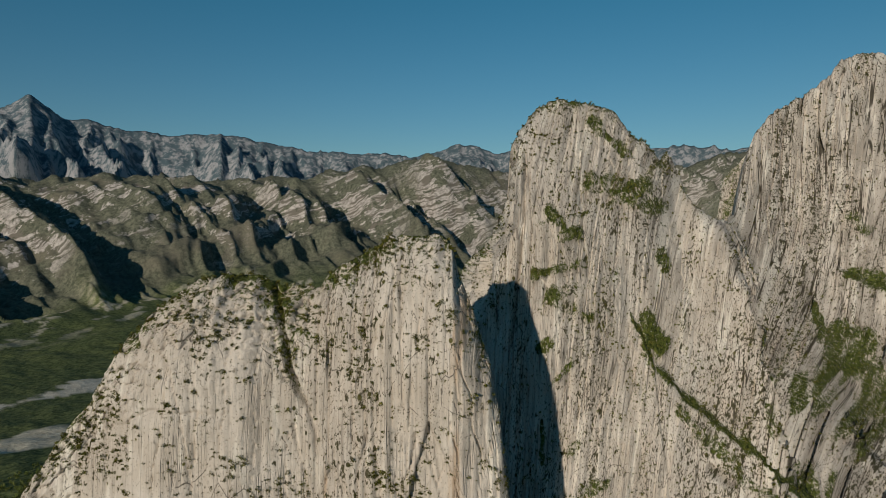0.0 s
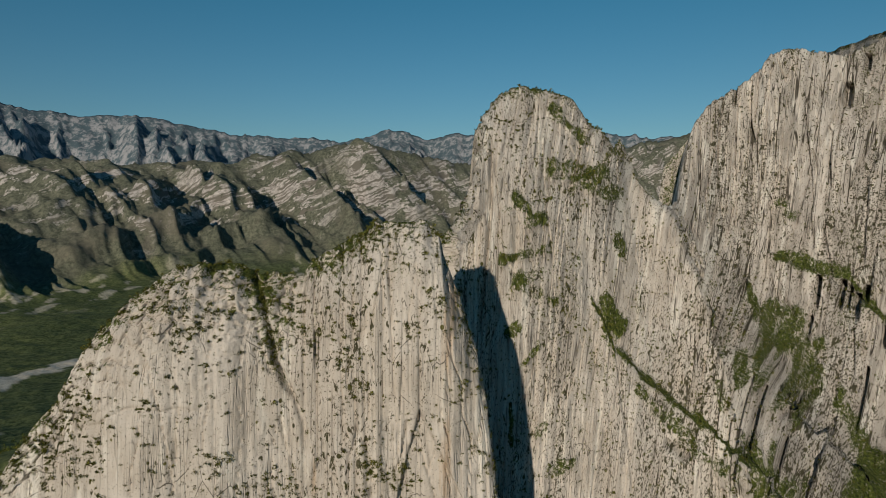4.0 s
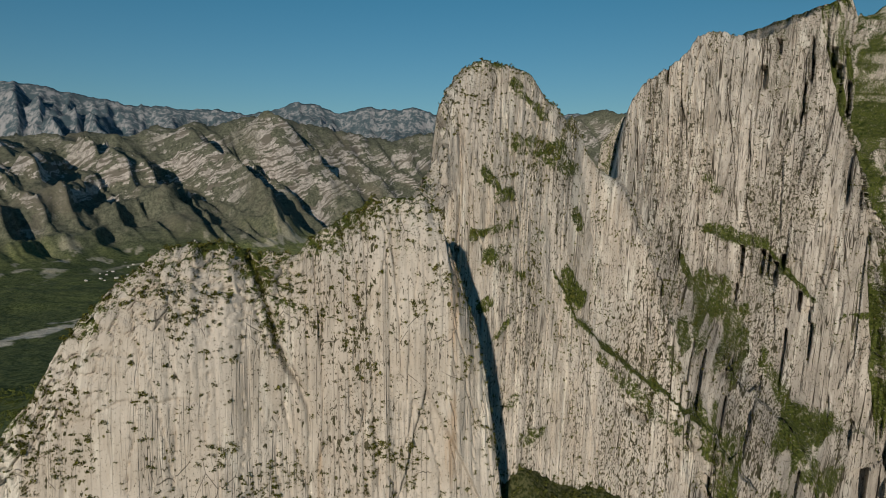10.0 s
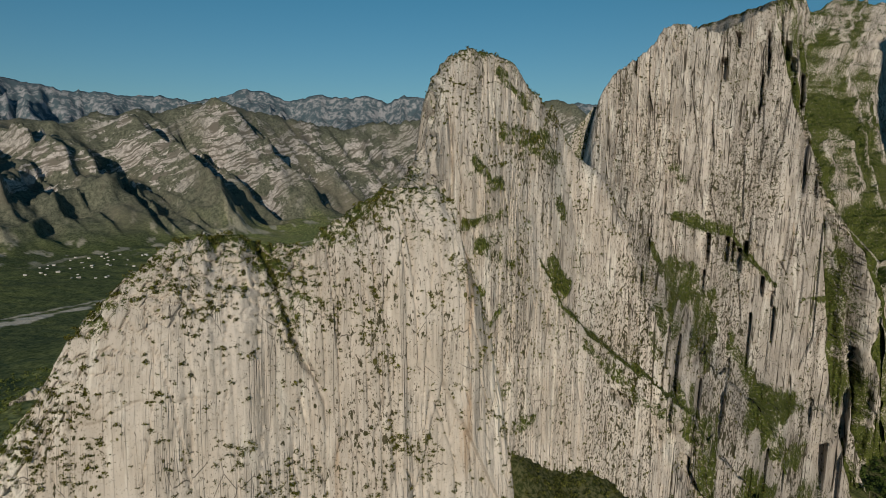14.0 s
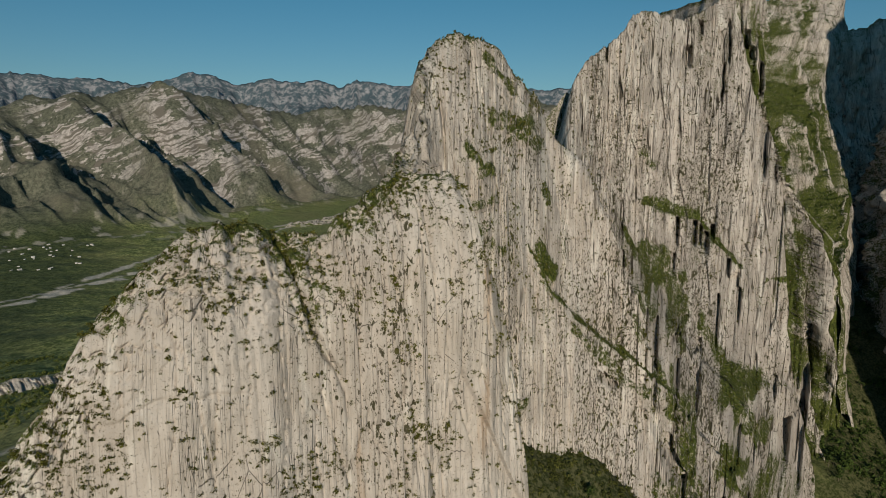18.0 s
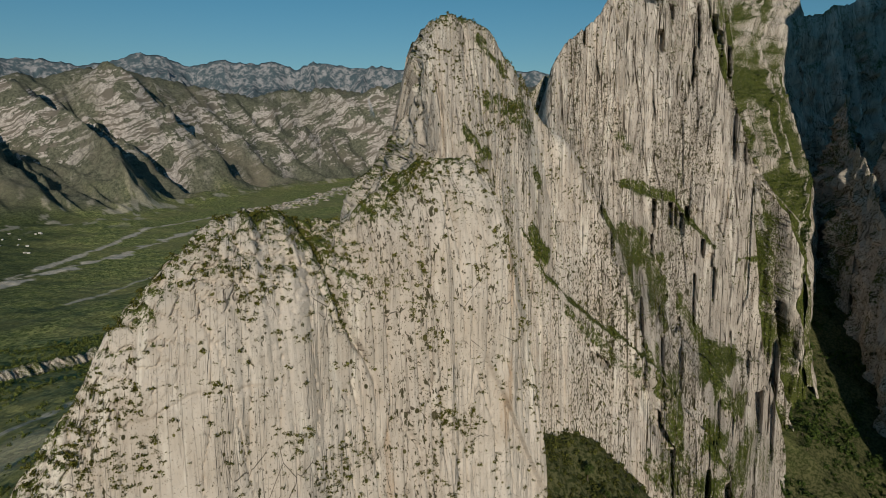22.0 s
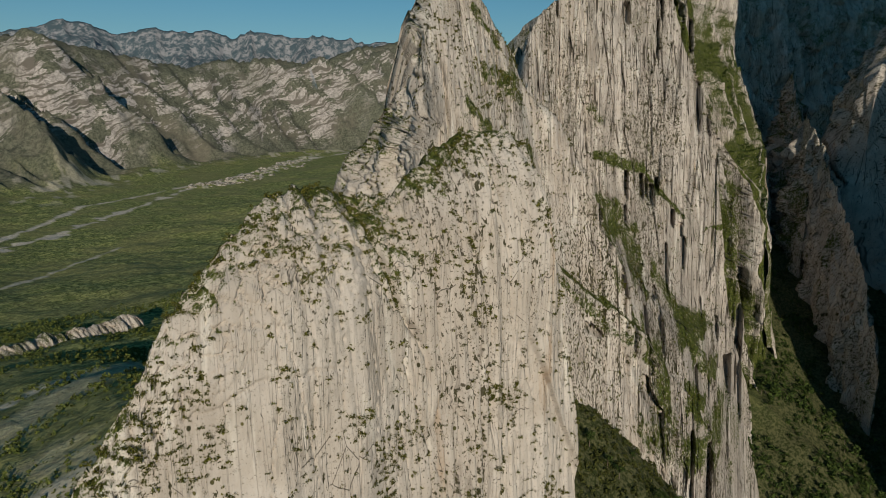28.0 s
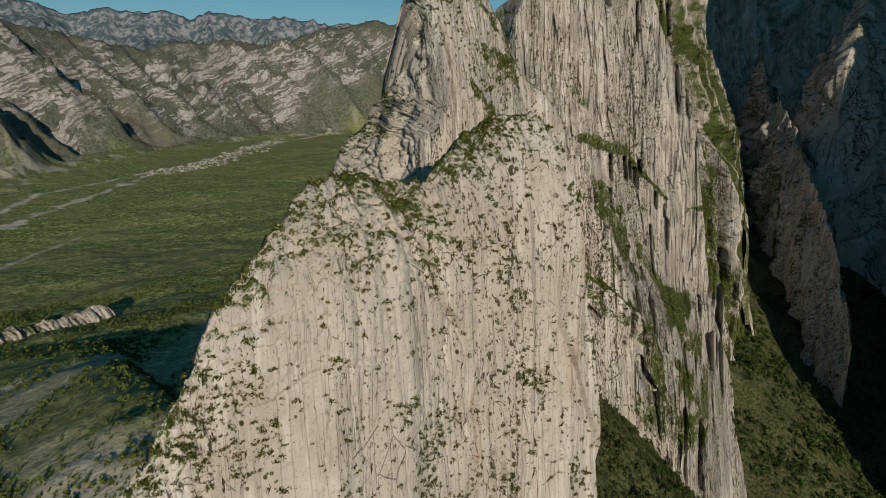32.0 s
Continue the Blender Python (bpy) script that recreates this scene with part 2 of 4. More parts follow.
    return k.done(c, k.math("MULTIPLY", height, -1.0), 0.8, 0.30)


def leafage(name, dark, light):
    k = Mat(name, 0.75)
    c = k.mix(k.island(), dark, light)
    return k.done(k.mix(k.ramp(k.noise(1.5, None, 2), 0.3, 0.7, 0, 0.6), c, dark))


ROCK = limestone()
SHRUB = leafage("shrub leaves", (0.030, 0.034, 0.007), (0.20, 0.195, 0.036))
SCRUB = leafage("scrub leaves", (0.045, 0.066, 0.014), (0.20, 0.225, 0.052))
HOLLOW = leafage("hollow leaves", (0.030, 0.040, 0.010), (0.135, 0.140, 0.034))
WOODS = leafage("canyon leaves", (0.016, 0.032, 0.008), (0.10, 0.145, 0.030))


def ground_material():
    k = Mat("valley ground", 0.95)
    scrub = k.noise(0.10, None, 6, 0.75)
    fine = k.noise(0.7, None, 4, 0.7)
    big = k.noise(0.006, None, 4)
    green = k.mix(k.ramp(scrub, 0.40, 0.62), (0.125, 0.165, 0.048), (0.42, 0.43, 0.155))
    dotted = k.noise(0.22, None, 3, 0.6)
    green = k.mix(k.ramp(dotted, 0.53, 0.57, 0, 0.8), green, (0.055, 0.075, 0.020))
    green = k.mix(k.ramp(big, 0.42, 0.62, 0, 0.5), green, (0.27, 0.25, 0.11))
    green = k.mix(k.ramp(fine, 0.60, 0.74, 0, 0.6), green, (0.30, 0.28, 0.17))
    gravel = k.mix(k.ramp(scrub, 0.35, 0.65), (0.50, 0.44, 0.35), (0.72, 0.65, 0.54))
    gravel = k.mix(k.ramp(fine, 0.56, 0.70, 0, 0.8), gravel, (0.10, 0.10, 0.045))
    # tilted limestone beds on the far slopes
    patch = k.noise(0.012, None, 6, 0.75)
    mid = k.noise(0.07, None, 6, 0.8)
    warp = k.noise(0.003, None, 3)
    split = k.t.nodes.new("ShaderNodeSeparateXYZ")
    k.t.links.new(k.place((1, 1, 1), (0, 24, 0)), split.inputs[0])
    level = k.math("ADD", split.outputs["Z"], k.math("ADD", k.math("MULTIPLY", warp, 190.0), k.math("MULTIPLY", k.noise(0.02, None, 3), 30.0)))
    def beds(pitch, seed_shift):
        n = k.node("ShaderNodeCombineXYZ")
        k.put(n.inputs[2], k.math("MULTIPLY", level, pitch)), k.put(n.inputs[0], k.math("MULTIPLY", split.outputs["X"], 0.008)), k.put(n.inputs[1], k.math("ADD", k.math("MULTIPLY", split.outputs["Y"], 0.008), seed_shift))
        return k.noise(1.0, n.outputs[0], 2, 0.5)
    thick, thin = beds(0.022, 0.0), beds(0.085, 7.0)
    rock = k.mix(k.ramp(mid, 0.35, 0.65), (0.20, 0.184, 0.172), (0.51, 0.47, 0.44))
    rock = k.mix(k.ramp(thin, 0.44, 0.52), (0.15, 0.135, 0.115), rock)
    steep = k.math("MULTIPLY", k.math("SUBTRACT", 0.78, k.up()), 0.55)
    show = k.math("ADD", k.math("ADD", k.math("MULTIPLY", thick, 0.75), k.math("MULTIPLY", thin, 0.45)), k.math("ADD", steep, k.math("ADD", k.math("MULTIPLY", k.math("SUBTRACT", patch, 0.5), 1.1), k.math("MULTIPLY", k.math("SUBTRACT", mid, 0.5), 0.6))))
    bush = k.mix(k.ramp(k.math("ADD", scrub, mid), 0.8, 1.2), (0.058, 0.066, 0.048), (0.165, 0.166, 0.122))
    bush = k.mix(k.ramp(k.noise(0.0045, None, 4), 0.50, 0.66, 0, 0.55), bush, (0.16, 0.142, 0.110))
    c = k.mix(k.attr("mount"), green, bush)
    c = k.mix(k.math("MULTIPLY", k.attr("rock"), k.ramp(show, 0.69, 0.73)), c, rock)
    # range behind: blue-grey, with the haze of distance put into the colour
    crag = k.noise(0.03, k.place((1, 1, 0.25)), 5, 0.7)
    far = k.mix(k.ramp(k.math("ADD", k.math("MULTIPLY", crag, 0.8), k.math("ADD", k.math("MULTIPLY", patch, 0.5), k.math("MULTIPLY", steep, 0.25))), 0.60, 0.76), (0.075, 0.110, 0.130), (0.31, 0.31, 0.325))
    c = k.mix(k.attr("distant_haze"), c, far)
    c = k.mix(k.math("MULTIPLY", k.attr("forest"), 0.9), c, k.mix(k.ramp(k.math("ADD", dotted, scrub), 0.85, 1.15), (0.034, 0.052, 0.018), (0.125, 0.15, 0.058)))
    c = k.mix(k.attr("woods"), c, k.mix(k.ramp(fine, 0.4, 0.6), (0.030, 0.040, 0.012), (0.11, 0.11, 0.050)))
    c = k.mix(k.attr("gravel"), c, gravel)
    return k.done(c, k.math("ADD", k.math("ADD", scrub, k.math("MULTIPLY", dotted, 1.5)), k.math("MULTIPLY", patch, 2.0)), 0.7, 1.0)


GROUND = ground_material()


# ---- meshes ----
def mesh_of(name, verts, faces, material, smooth=True, **layers):
    me = bpy.data.meshes.new(name)
    me.vertices.add(len(verts))
    me.vertices.foreach_set("co", np.asarray(verts, np.float32).ravel())
    faces = np.asarray(faces, np.int32)
    me.loops.add(faces.size)
    me.loops.foreach_set("vertex_index", faces.ravel())
    me.polygons.add(len(faces))
    me.polygons.foreach_set("loop_start", np.arange(len(faces), dtype=np.int32) * faces.shape[1])
    me.polygons.foreach_set("use_smooth", np.full(len(faces), smooth))
    for key, values in layers.items():
        me.attributes.new(key, "FLOAT", "POINT").data.foreach_set("value", np.asarray(values, np.float32).ravel())
    me.materials.append(material)
    me.update(calc_edges=True)
    me.validate()
    return me


def grid_faces(rows, cols, flip=False):
    a = (np.arange(rows - 1)[:, None] * cols + np.arange(cols - 1)[None]).ravel()
    f = np.stack([a, a + 1, a + cols + 1, a + cols], 1)
    return f[:, ::-1] if flip else f


def thing(name, label, category, group="", kind="", at=(0, 0, 0)):
    ob = new(name)
    ob.location = at
    return tagged(ob, label, category, group, kind)


def part(name, me, parent, label="", kind=""):
    ob = new(name, me)
    ob.parent = parent
    ob.matrix_parent_inverse = Matrix.Translation(-parent.location)
    return tagged(ob, label, kind=kind)


# ---- the big limestone sheets ----
FACE_X = [-20, 20, 60, 100, 140, 180, 220, 260, 300, 340]
FACE_Z = [100, 140, 180, 220, 260, 300, 340]
FACE_Y = np.array([
    [172, 160, 156, 157, 168, 187, 206, 215, 218, 220],
    [190, 174, 174, 175, 186, 209, 230, 233, 234, 236],
    [214, 186, 188, 202, 216, 250, 256, 250, 253, 256],
    [239, 191, 204, 236, 266, 290, 287, 275, 274, 279],
    [250, 197, 212, 245, 288, 311, 314, 300, 301, 304],
    [249, 219, 228, 262, 301, 316, 326, 332, 335, 334],
    [260, 245, 252, 278, 305, 320, 335, 349, 356, 357]], float)


NEAR_EDGE = [(150, 112), (174, 109), (213, 109.5), (223, 110.5), (232, 105.5), (241, 99), (252, 93.5), (262, 88), (290, 80)]


def face_table(x, z):
    u = np.clip((x + 20) / 40, -0.5, 9.8)
    v = np.clip((z - 100) / 40, -1.5, 7.5)

    def cubic(t):
        return np.stack([(-t + 2 * t * t - t ** 3) / 2, (2 - 5 * t * t + 3 * t ** 3) / 2, (t + 4 * t * t - 3 * t ** 3) / 2, (t ** 3 - t * t) / 2])
    i, j = np.clip(np.floor(u), 0, 8).astype(int), np.clip(np.floor(v), 0, 5).astype(int)
    p = np.pad(FACE_Y, 1, mode="reflect", reflect_type="odd")
    wu, wv = cubic(np.clip(u - i, -0.5, 1.5)), cubic(np.clip(v - j, -0.5, 1.5))
    out = 0
    for a in range(4):
        for b in range(4):
            out = out + wv[a] * wu[b] * p[j + a, i + b]
    # past the table the slab runs on at its own slope
    return out + np.where(v > 6.5, (v - 6.5) * 18, 0) + np.where(v < -0.5, (v + 0.5) * 18, 0)


def face_y(x, z):
    """How far back the great face stands: a dipping slab, and in front of it the spire's own slab, which ends in a sharp upright edge."""
    far = face_table(x, z)
    near = 212.5 - 0.2 * (x - 104) + 0.52 * (z - 221)
    near = face_table(np.minimum(x, 60), z) * sstep(96, 60, x) + near * sstep(60, 96, x)
    edge = interp(z + 3.5 * vnoise(x / 3.2, 0, 0, 28), NEAR_EDGE) + 2.2 * np.round(1.6 * vnoise(z / 7, 0, 0, 29)) / 1.6 + 0.5 * vnoise(z / 1.7, 0, 0, 30)
    stand = sstep(158, 172, z) * sstep(272, 256, z)
    front = near + (far - near) * sstep(0.0, 1.0, (x - edge) / (5 + 34 * sstep(222, 236, z)))
    return far + (np.minimum(front, far) - far) * stand * sstep(58, 70, x)


WATCH = (-44.0, 22.0)     # the joints of the slab all run away from about here


def flutes(s, z, size, seed, sharp=3.0):
    """Upright rain flutes: how deep the rock is cut, 0 to 1."""
    w = s + 0.25 * size * vnoise(s / (3 * size), z / (16 * size), 0, seed + 5)
    return ridged(w / size, z / (22 * size), 0, seed) ** sharp


def sheet(panels, xs, crest, y_of, base, fine, step, cut, parent, back=0.7, paint=1.0, radial=False):
    """A slab of rock: a finely cut front below a crest line, fine over its top metres, and a plain back. panels: (part name, where it ends in x, label)."""
    n = len(xs)
    top, b = crest(xs), np.full(len(xs), float(base))
    high = float(np.max(top) - base)
    share = 1 - min(fine / high, 0.999)
    v = np.concatenate([np.linspace(0, share, max(int(share * high / 3.0), 2))[:-1], np.linspace(share, 1, int(fine / step) + 1)])[:, None]
    z = b + (top - b) * v
    x = np.broadcast_to(xs, z.shape)
    y, moss, x = y_of(x, z, top - z)
    depth, growth, along, lined = cut(x, z, y, top - z)
    aim = 0.0 * y
    if radial:
        side = sstep(0.3, 2.0, interp(z, EDGE_LEFT) - x)
        aim = np.arctan2(x - WATCH[0], y - WATCH[1]) * (1 - side) + 1.35 * side
    x, y, moss = x + depth * np.sin(aim), y + depth * np.cos(aim), moss + growth
    k = 14
    d = np.linspace(0, 1, k)[1:, None] ** 1.5
    zb = top - (top - b) * d
    thick = (2.5 + back * (top - zb)) * np.clip(np.sin(np.pi * np.linspace(0, 1, n)) * 3, 0, 1)
    yb = y[-1] + thick + 2 * fbm(xs / 9, zb / 14, 0, 91) * np.clip(d * 6, 0, 1)
    xb = np.broadcast_to(x[-1], zb.shape)
    points = np.concatenate([np.stack([x, y, z], -1), np.stack([xb, yb, zb], -1)])
    green = np.concatenate([np.broadcast_to(moss, z.shape) * paint, np.full(zb.shape, 0.2)])
    along = np.concatenate([np.broadcast_to(along, z.shape), xb])
    lined = np.concatenate([np.broadcast_to(lined, z.shape), np.full(zb.shape, 0.6)])
    first = 0
    for title, end, words in panels:
        last = min(int(np.searchsorted(xs, end)), n - 1)
        cut_out = np.s_[:, first:last + 1]
        block = points[cut_out]
        me = mesh_of(title, block.reshape(-1, 3), grid_faces(*block.shape[:2]), ROCK, True, moss=green[cut_out], along=along[cut_out], lined=lined[cut_out])
        part(title, me, parent, words)
        first = last
    return np.stack([x, y, z], -1), moss


def fin(name, line, drop, half, step, parent, label="", moss=0.15, seed=0, rough=1.0, lean=0.0):
    """A thin upright slab of rock along a crest line, cut by flutes on both sides."""
    pts = np.array(line, float)
    length = np.r_[0, np.cumsum(np.hypot(*np.diff(pts[:, :2], axis=0).T))]
    s = np.linspace(0, length[-1], max(int(length[-1] / step), 8))
    cx, cy, cz = (np.interp(s, length, pts[:, i]) for i in range(3))
    cz = cz + rough * (2.4 * fbm(s / 11, 0, 0, 70 + seed, 4) + 2.0 * np.abs(vnoise(s / 3.1, 0, 0, 71 + seed)))
    tx, ty = np.gradient(cx), np.gradient(cy)
    t = np.hypot(tx, ty)
    nx, ny = -ty / t, tx / t
    m = max(int(drop / step / 1.3), 8)
    v = np.linspace(-1, 1, 2 * m + 1)[:, None]
    d = drop * np.abs(v) ** 1.25
    taper = np.clip(np.minimum(s, length[-1] - s) / (0.12 * length[-1]), 0, 1) ** 0.5
    out = half * taper * np.abs(v) ** 0.8
    side = np.sign(v) * out
    carve = rough * (2.2 * flutes(s, d, 8.0, 72 + seed, 2) + 1.0 * flutes(s, d, 3.4, 73 + seed, 2) + 1.8 * fbm(s / 12, d / 16, v, 74 + seed, 4))
    border, lot = cells(s / 6.0 + 0.5 * fbm(s / 7, d / 9, 0, 76 + seed, 2), d / 15.0 + 9 * (v > 0), 77 + seed)
    carve = carve + rough * (1.3 * lot + 1.6 * np.exp(-(border / 0.10) ** 2) + 0.8 * fbm(s / 3, d / 5, v, 78 + seed, 3))
    side = side - np.sign(v) * taper * carve * np.clip(np.abs(v) * 6, 0, 1) * np.clip(half / 14, 0.45, 2.0)
    x, y, z = cx + nx * side + lean * d * nx, cy + ny * side + lean * d * ny, cz - d + 0 * side
    green = moss + 0.25 * fbm(s / 20, d / 20, 0, 75 + seed, 3)
    points = np.stack([x, y, z], -1)
    green, s = np.broadcast_to(green, x.shape), np.broadcast_to(s, x.shape)
    for cut_out in ((np.s_[:],) if half < 6 else (np.s_[:m + 1], np.s_[m:])):
        block = points[cut_out]
        me = mesh_of(name, block.reshape(-1, 3), grid_faces(*block.shape[:2], flip=True), ROCK, True, moss=green[cut_out], along=s[cut_out], lined=np.full(block.shape[:2], 0.42))
        part(name, me, parent, label)
    return points


# ---- the near fin: a rounded dome and a fluted buttress on one wall ----
FIN_CREST = [(-165, 100), (-147, 140), (-126, 158), (-110, 170), (-95, 190), (-86.6, 201), (-80.4, 210.5), (-71.7, 222.3), (-67.3, 230.5), (-62.5, 236.4), (-56, 242.2), (-51.3, 245.3), (-46, 246.8),
             (-40, 246.5), (-36, 244.6), (-31, 243.8), (-26.5, 243.6), (-24.5, 246.6), (-20, 249.4), (-15, 252.2), (-11, 254.6), (-5.3, 255.0), (-0.5, 254.8), (1.9, 252.2), (3.7, 246), (6.4, 238.6), (9.9, 228), (12.3, 215), (14.1, 200.5), (17, 165), (20, 100)]


def fin_crest(x):
    return interp(x, FIN_CREST) + 0.45 * vnoise(x / 1.7, 0, 0, 3) + 0.35 * np.abs(vnoise(x / 0.9, 0, 0, 4))


def fin_y(x, z, d):
    lean = interp(x, [(-165, 120), (-75, 122), (-66, 124), (-50, 130), (-40, 131.5), (-30, 133), (-20, 132), (0, 134), (6, 132), (20, 126)])
    fall = interp(x, [(-165, 3), (-75, 4), (-66, 6), (-55, 12), (-40, 14), (-30, 11), (-12, 12), (2, 12), (8, 8), (20, 3)])
    y = lean - fall * (1 - np.exp(-d / 9.0)) - 0.02 * d
    return y, 0.42 * np.exp(-d / 8.0), x


def fin_cut(x, z, y, d):
    right = sstep(-31, -24, x) * (1 - 0.7 * sstep(-9, -5, x))
    lane, who = cells(x / 2.6, z / 80.0, 17)
    c = right * (2.4 * flutes(x, z, 4.6, 11, 9) + 1.3 * flutes(x, z, 2.1, 12, 8) + 0.7 * who + 0.9 * np.exp(-(lane / 0.07) ** 2))
    c = c + 0.5 * flutes(x, z, 3.4, 13, 14) + 0.2 * flutes(x, z, 1.3, 14, 3)
    c = c + 1.1 * fbm(x / 14, z / 30, 0, 15, 2) + 0.16 * fbm(x / 1.6, z / 2.6, 0, 16, 4)
    # weathered blocks near the top, with plants in the joints between them
    edge, who = cells(x / 3.0 + 0.6 * fbm(x / 4, z / 4, 0, 19, 3), z / 2.8 + 0.5 * fbm(x / 4, z / 4, 0, 25, 3), 20)
    block = sstep(20, 4, d) * sstep(-22, -30, x) + 0.5 * sstep(9, 2, d) * sstep(-30, -22, x)
    c = c + block * (1.3 * np.exp(-(edge / 0.10) ** 2) - 0.6 * who + 0.35 * fbm(x / 1.6, z / 1.6, 0, 26, 3))
    # long upright cracks in the slab
    crack, _ = cells(x / 6.0 + 0.12 * vnoise(x / 9, z / 6, 0, 21), z / 50.0, 22)
    crack = np.exp(-(crack / 0.022) ** 2) * (vnoise(x / 11, z / 11, 0, 27) > -0.15)
    # an arching flake line across the dome
    arch = np.exp(-((z - (222 - 0.02 * (x + 52) ** 2 + 1.5 * vnoise(x / 3, 0, 0, 28))) / 0.35) ** 2) * sstep(-72, -66, x) * sstep(-40, -48, x)
    c = c + 0.9 * crack + 0.5 * arch - 0.5 * sstep(0, 6, z - 222 + 0.02 * (x + 52) ** 2) * sstep(-72, -66, x) * sstep(-36, -48, x)
    # the slanting joint between dome and buttress
    line = -36.5 + (244 - z) * 0.36 + 0.8 * vnoise(z / 4, 0, 0, 18)
    joint = np.exp(-((x - line) / 0.55) ** 2) * sstep(206, 226, z)
    c = c + 2.6 * joint
    # a triangular scar low on the buttress
    scar = sstep(-0.3, 0.3, (217.5 - z) * 0.36 - np.abs(x + 3 - (217 - z) * 0.10))
    c = c + 1.6 * scar
    patch = np.clip(fbm(x / 7, z / 6, 0, 29, 3), 0, 1) * sstep(26, 6, d)
    green = 0.38 * patch + 0.3 * block * np.exp(-(edge / 0.3) ** 2) + 0.5 * np.exp(-((x - line) / 2.2) ** 2) * sstep(212, 228, z) + right * 0.30 * flutes(x, z, 4.6, 11, 9)
    return c, green, x - 0.25 * y, 0.22 + 0.11 * right + 0 * z


near_fin = thing("limestone_fin", "pale limestone fin with a shrub-dotted dome and fluted buttress", "rock", at=(-40, 126, 100))
FIN_X = np.concatenate([np.arange(-165, -95, 0.8), np.arange(-95, 14, 0.3), np.arange(14, 20.1, 0.5)])
fin_grid, fin_moss = sheet([("dome_face", -31, "rounded dome"), ("saddle_face", -24, ""), ("buttress_face", -7, "fluted buttress"), ("prow_face", 99, "smooth pale prow")], FIN_X, fin_crest, fin_y, 80, 72, 0.3, fin_cut, near_fin, 0.35, 0.85)

# ---- the spire and the great wall on the slab behind ----
WALL_CREST = [(-14, 110), (0, 212), (8, 236), (13, 245), (17, 251), (20, 256), (22.2, 262), (23, 271), (25, 283), (27.2, 289.5), (35, 297), (42.5, 299.5), (51, 299.3), (58, 298), (64, 296), (67, 292), (70, 288), (78, 285), (83.5, 280), (86, 281.5), (89, 283.5), (92, 278), (95, 270), (99, 261), (108, 256),
              (124, 255), (138, 259), (148, 279), (151, 287), (158, 300), (166, 308), (176, 314), (195, 324), (205, 331), (214, 340), (227, 345), (240, 346.5), (262, 347), (277, 346), (286, 349), (305, 357), (342, 373), (372, 386), (400, 390)]


def wall_crest(x):
    return interp(x, WALL_CREST) + 0.7 * vnoise(x / 2.7, 0, 0, 23) + 0.7 * np.abs(vnoise(x / 1.3, 0, 0, 24))


LEDGES = [  # a line of terrace: (x, z) from and to, how far it steps out below, how tall and how thick its grass stands
    ((63, 224), (70, 211), 2.5, 5.0, 0.8), ((70, 209), (104, 179), 4.0, 2.4, 0.85), ((102, 180), (121, 167), 5.0, 3.4, 0.9), ((119, 168), (150, 122), 5.0, 2.0, 0.3), ((190, 233), (219, 218), 5.0, 1.0, 0.3), ((218, 218), (240, 196), 3.0, 1.0, 0.3),
    ((28, 257), (52, 261), 1.6, 1.6, 0.4), ((52, 261), (86, 279), 1.6, 4.0, 0.42), ((28, 233), (62, 240), 1.6, 4.5, 0.42), ((176, 152), (242, 136), 4.0, 1.0, 0.3), ((150, 180), (182, 150), 3.0, 1.0, 0.2)]
# dark upright slots, by their bearing along the wall: bearing, z of head and foot, half width
SLOTS_HIGH = [(200.5, 221, 206, 0.8), (207, 218, 206, 0.8), (209.3, 215, 206, 0.5), (211.6, 212, 201, 1.0), (213.8, 216, 209, 0.8), (178.4, 219, 211, 0.45), (175, 209, 193, 0.4), (199.6, 203, 193, 0.8), (230, 286, 242, 1.1), (234, 262, 240, 0.7),
              (221, 346, 332, 1.0), (223.2, 333, 324, 0.8), (205, 349, 338, 0.8), (215, 352, 330, 0.6), (215.6, 336, 319, 0.5), (200.9, 328, 313, 1.3), (169.7, 323, 310, 0.5), (220.2, 198, 190, 0.8), (214, 318, 290, 0.5), (227, 320, 296, 0.6)]
SLOTS_LOW = [(193.5, 186, 166, 1.0), (189.7, 190, 174, 0.55), (210.9, 166, 153, 1.2), (203, 171, 163, 0.5), (244, 124, 108, 2.6), (240.7, 124, 112, 1.0), (248.7, 122, 104, 1.0), (217.5, 182, 162, 0.55), (228.2, 139, 131, 0.9), (240, 141, 134, 0.8),
             (158.4, 219, 202, 0.4), (225, 184, 169, 0.5), (250.5, 160, 96, 1.2), (224, 128, 106, 1.0), (233, 120, 96, 1.2), (208, 140, 112, 1.0), (192, 148, 122, 1.1), (213, 118, 90, 1.2), (184, 158, 146, 0.9), (165, 186, 181, 1.0)]
CAVES = [(170, 178.5, 176, 175, 1.5), (199, 153, 207, 141, 2.2), (200, 177.5, 206, 176, 1.0)]       # dark hollows under the ledges: bearing and z from and to, half height
# overgrown ground on the wall: bearing and z from and to, half width, thickness
GREEN_HANGING = [(187, 207, 193, 193, 5.9, 1.0), (193, 203, 200, 185, 6.6, 1.0), (200.6, 190, 204, 177, 6.3, 1.0), (184, 196, 187, 189, 2.6, 0.9), (179, 217, 184, 206, 2.4, 0.9), (200.1, 171, 200.8, 164, 3.1, 0.9), (211.5, 174, 211.6, 172.5, 3.4, 1.3), (186, 256, 189.5, 249, 4.0, 0.55)]
GREEN_LEDGES = [(188, 231, 206, 221, 3.9, 1.5), (208, 219.6, 214.5, 209, 1.8, 1.0), (214.5, 209, 224.6, 195, 1.8, 1.0), (234.5, 187.5, 242.7, 186.6, 1.7, 1.2), (157.8, 196, 167, 187.6, 2.5, 1.1), (167, 187.6, 179, 177, 3.9, 1.1), (179, 177, 192, 170.4, 2.6, 1.0)]
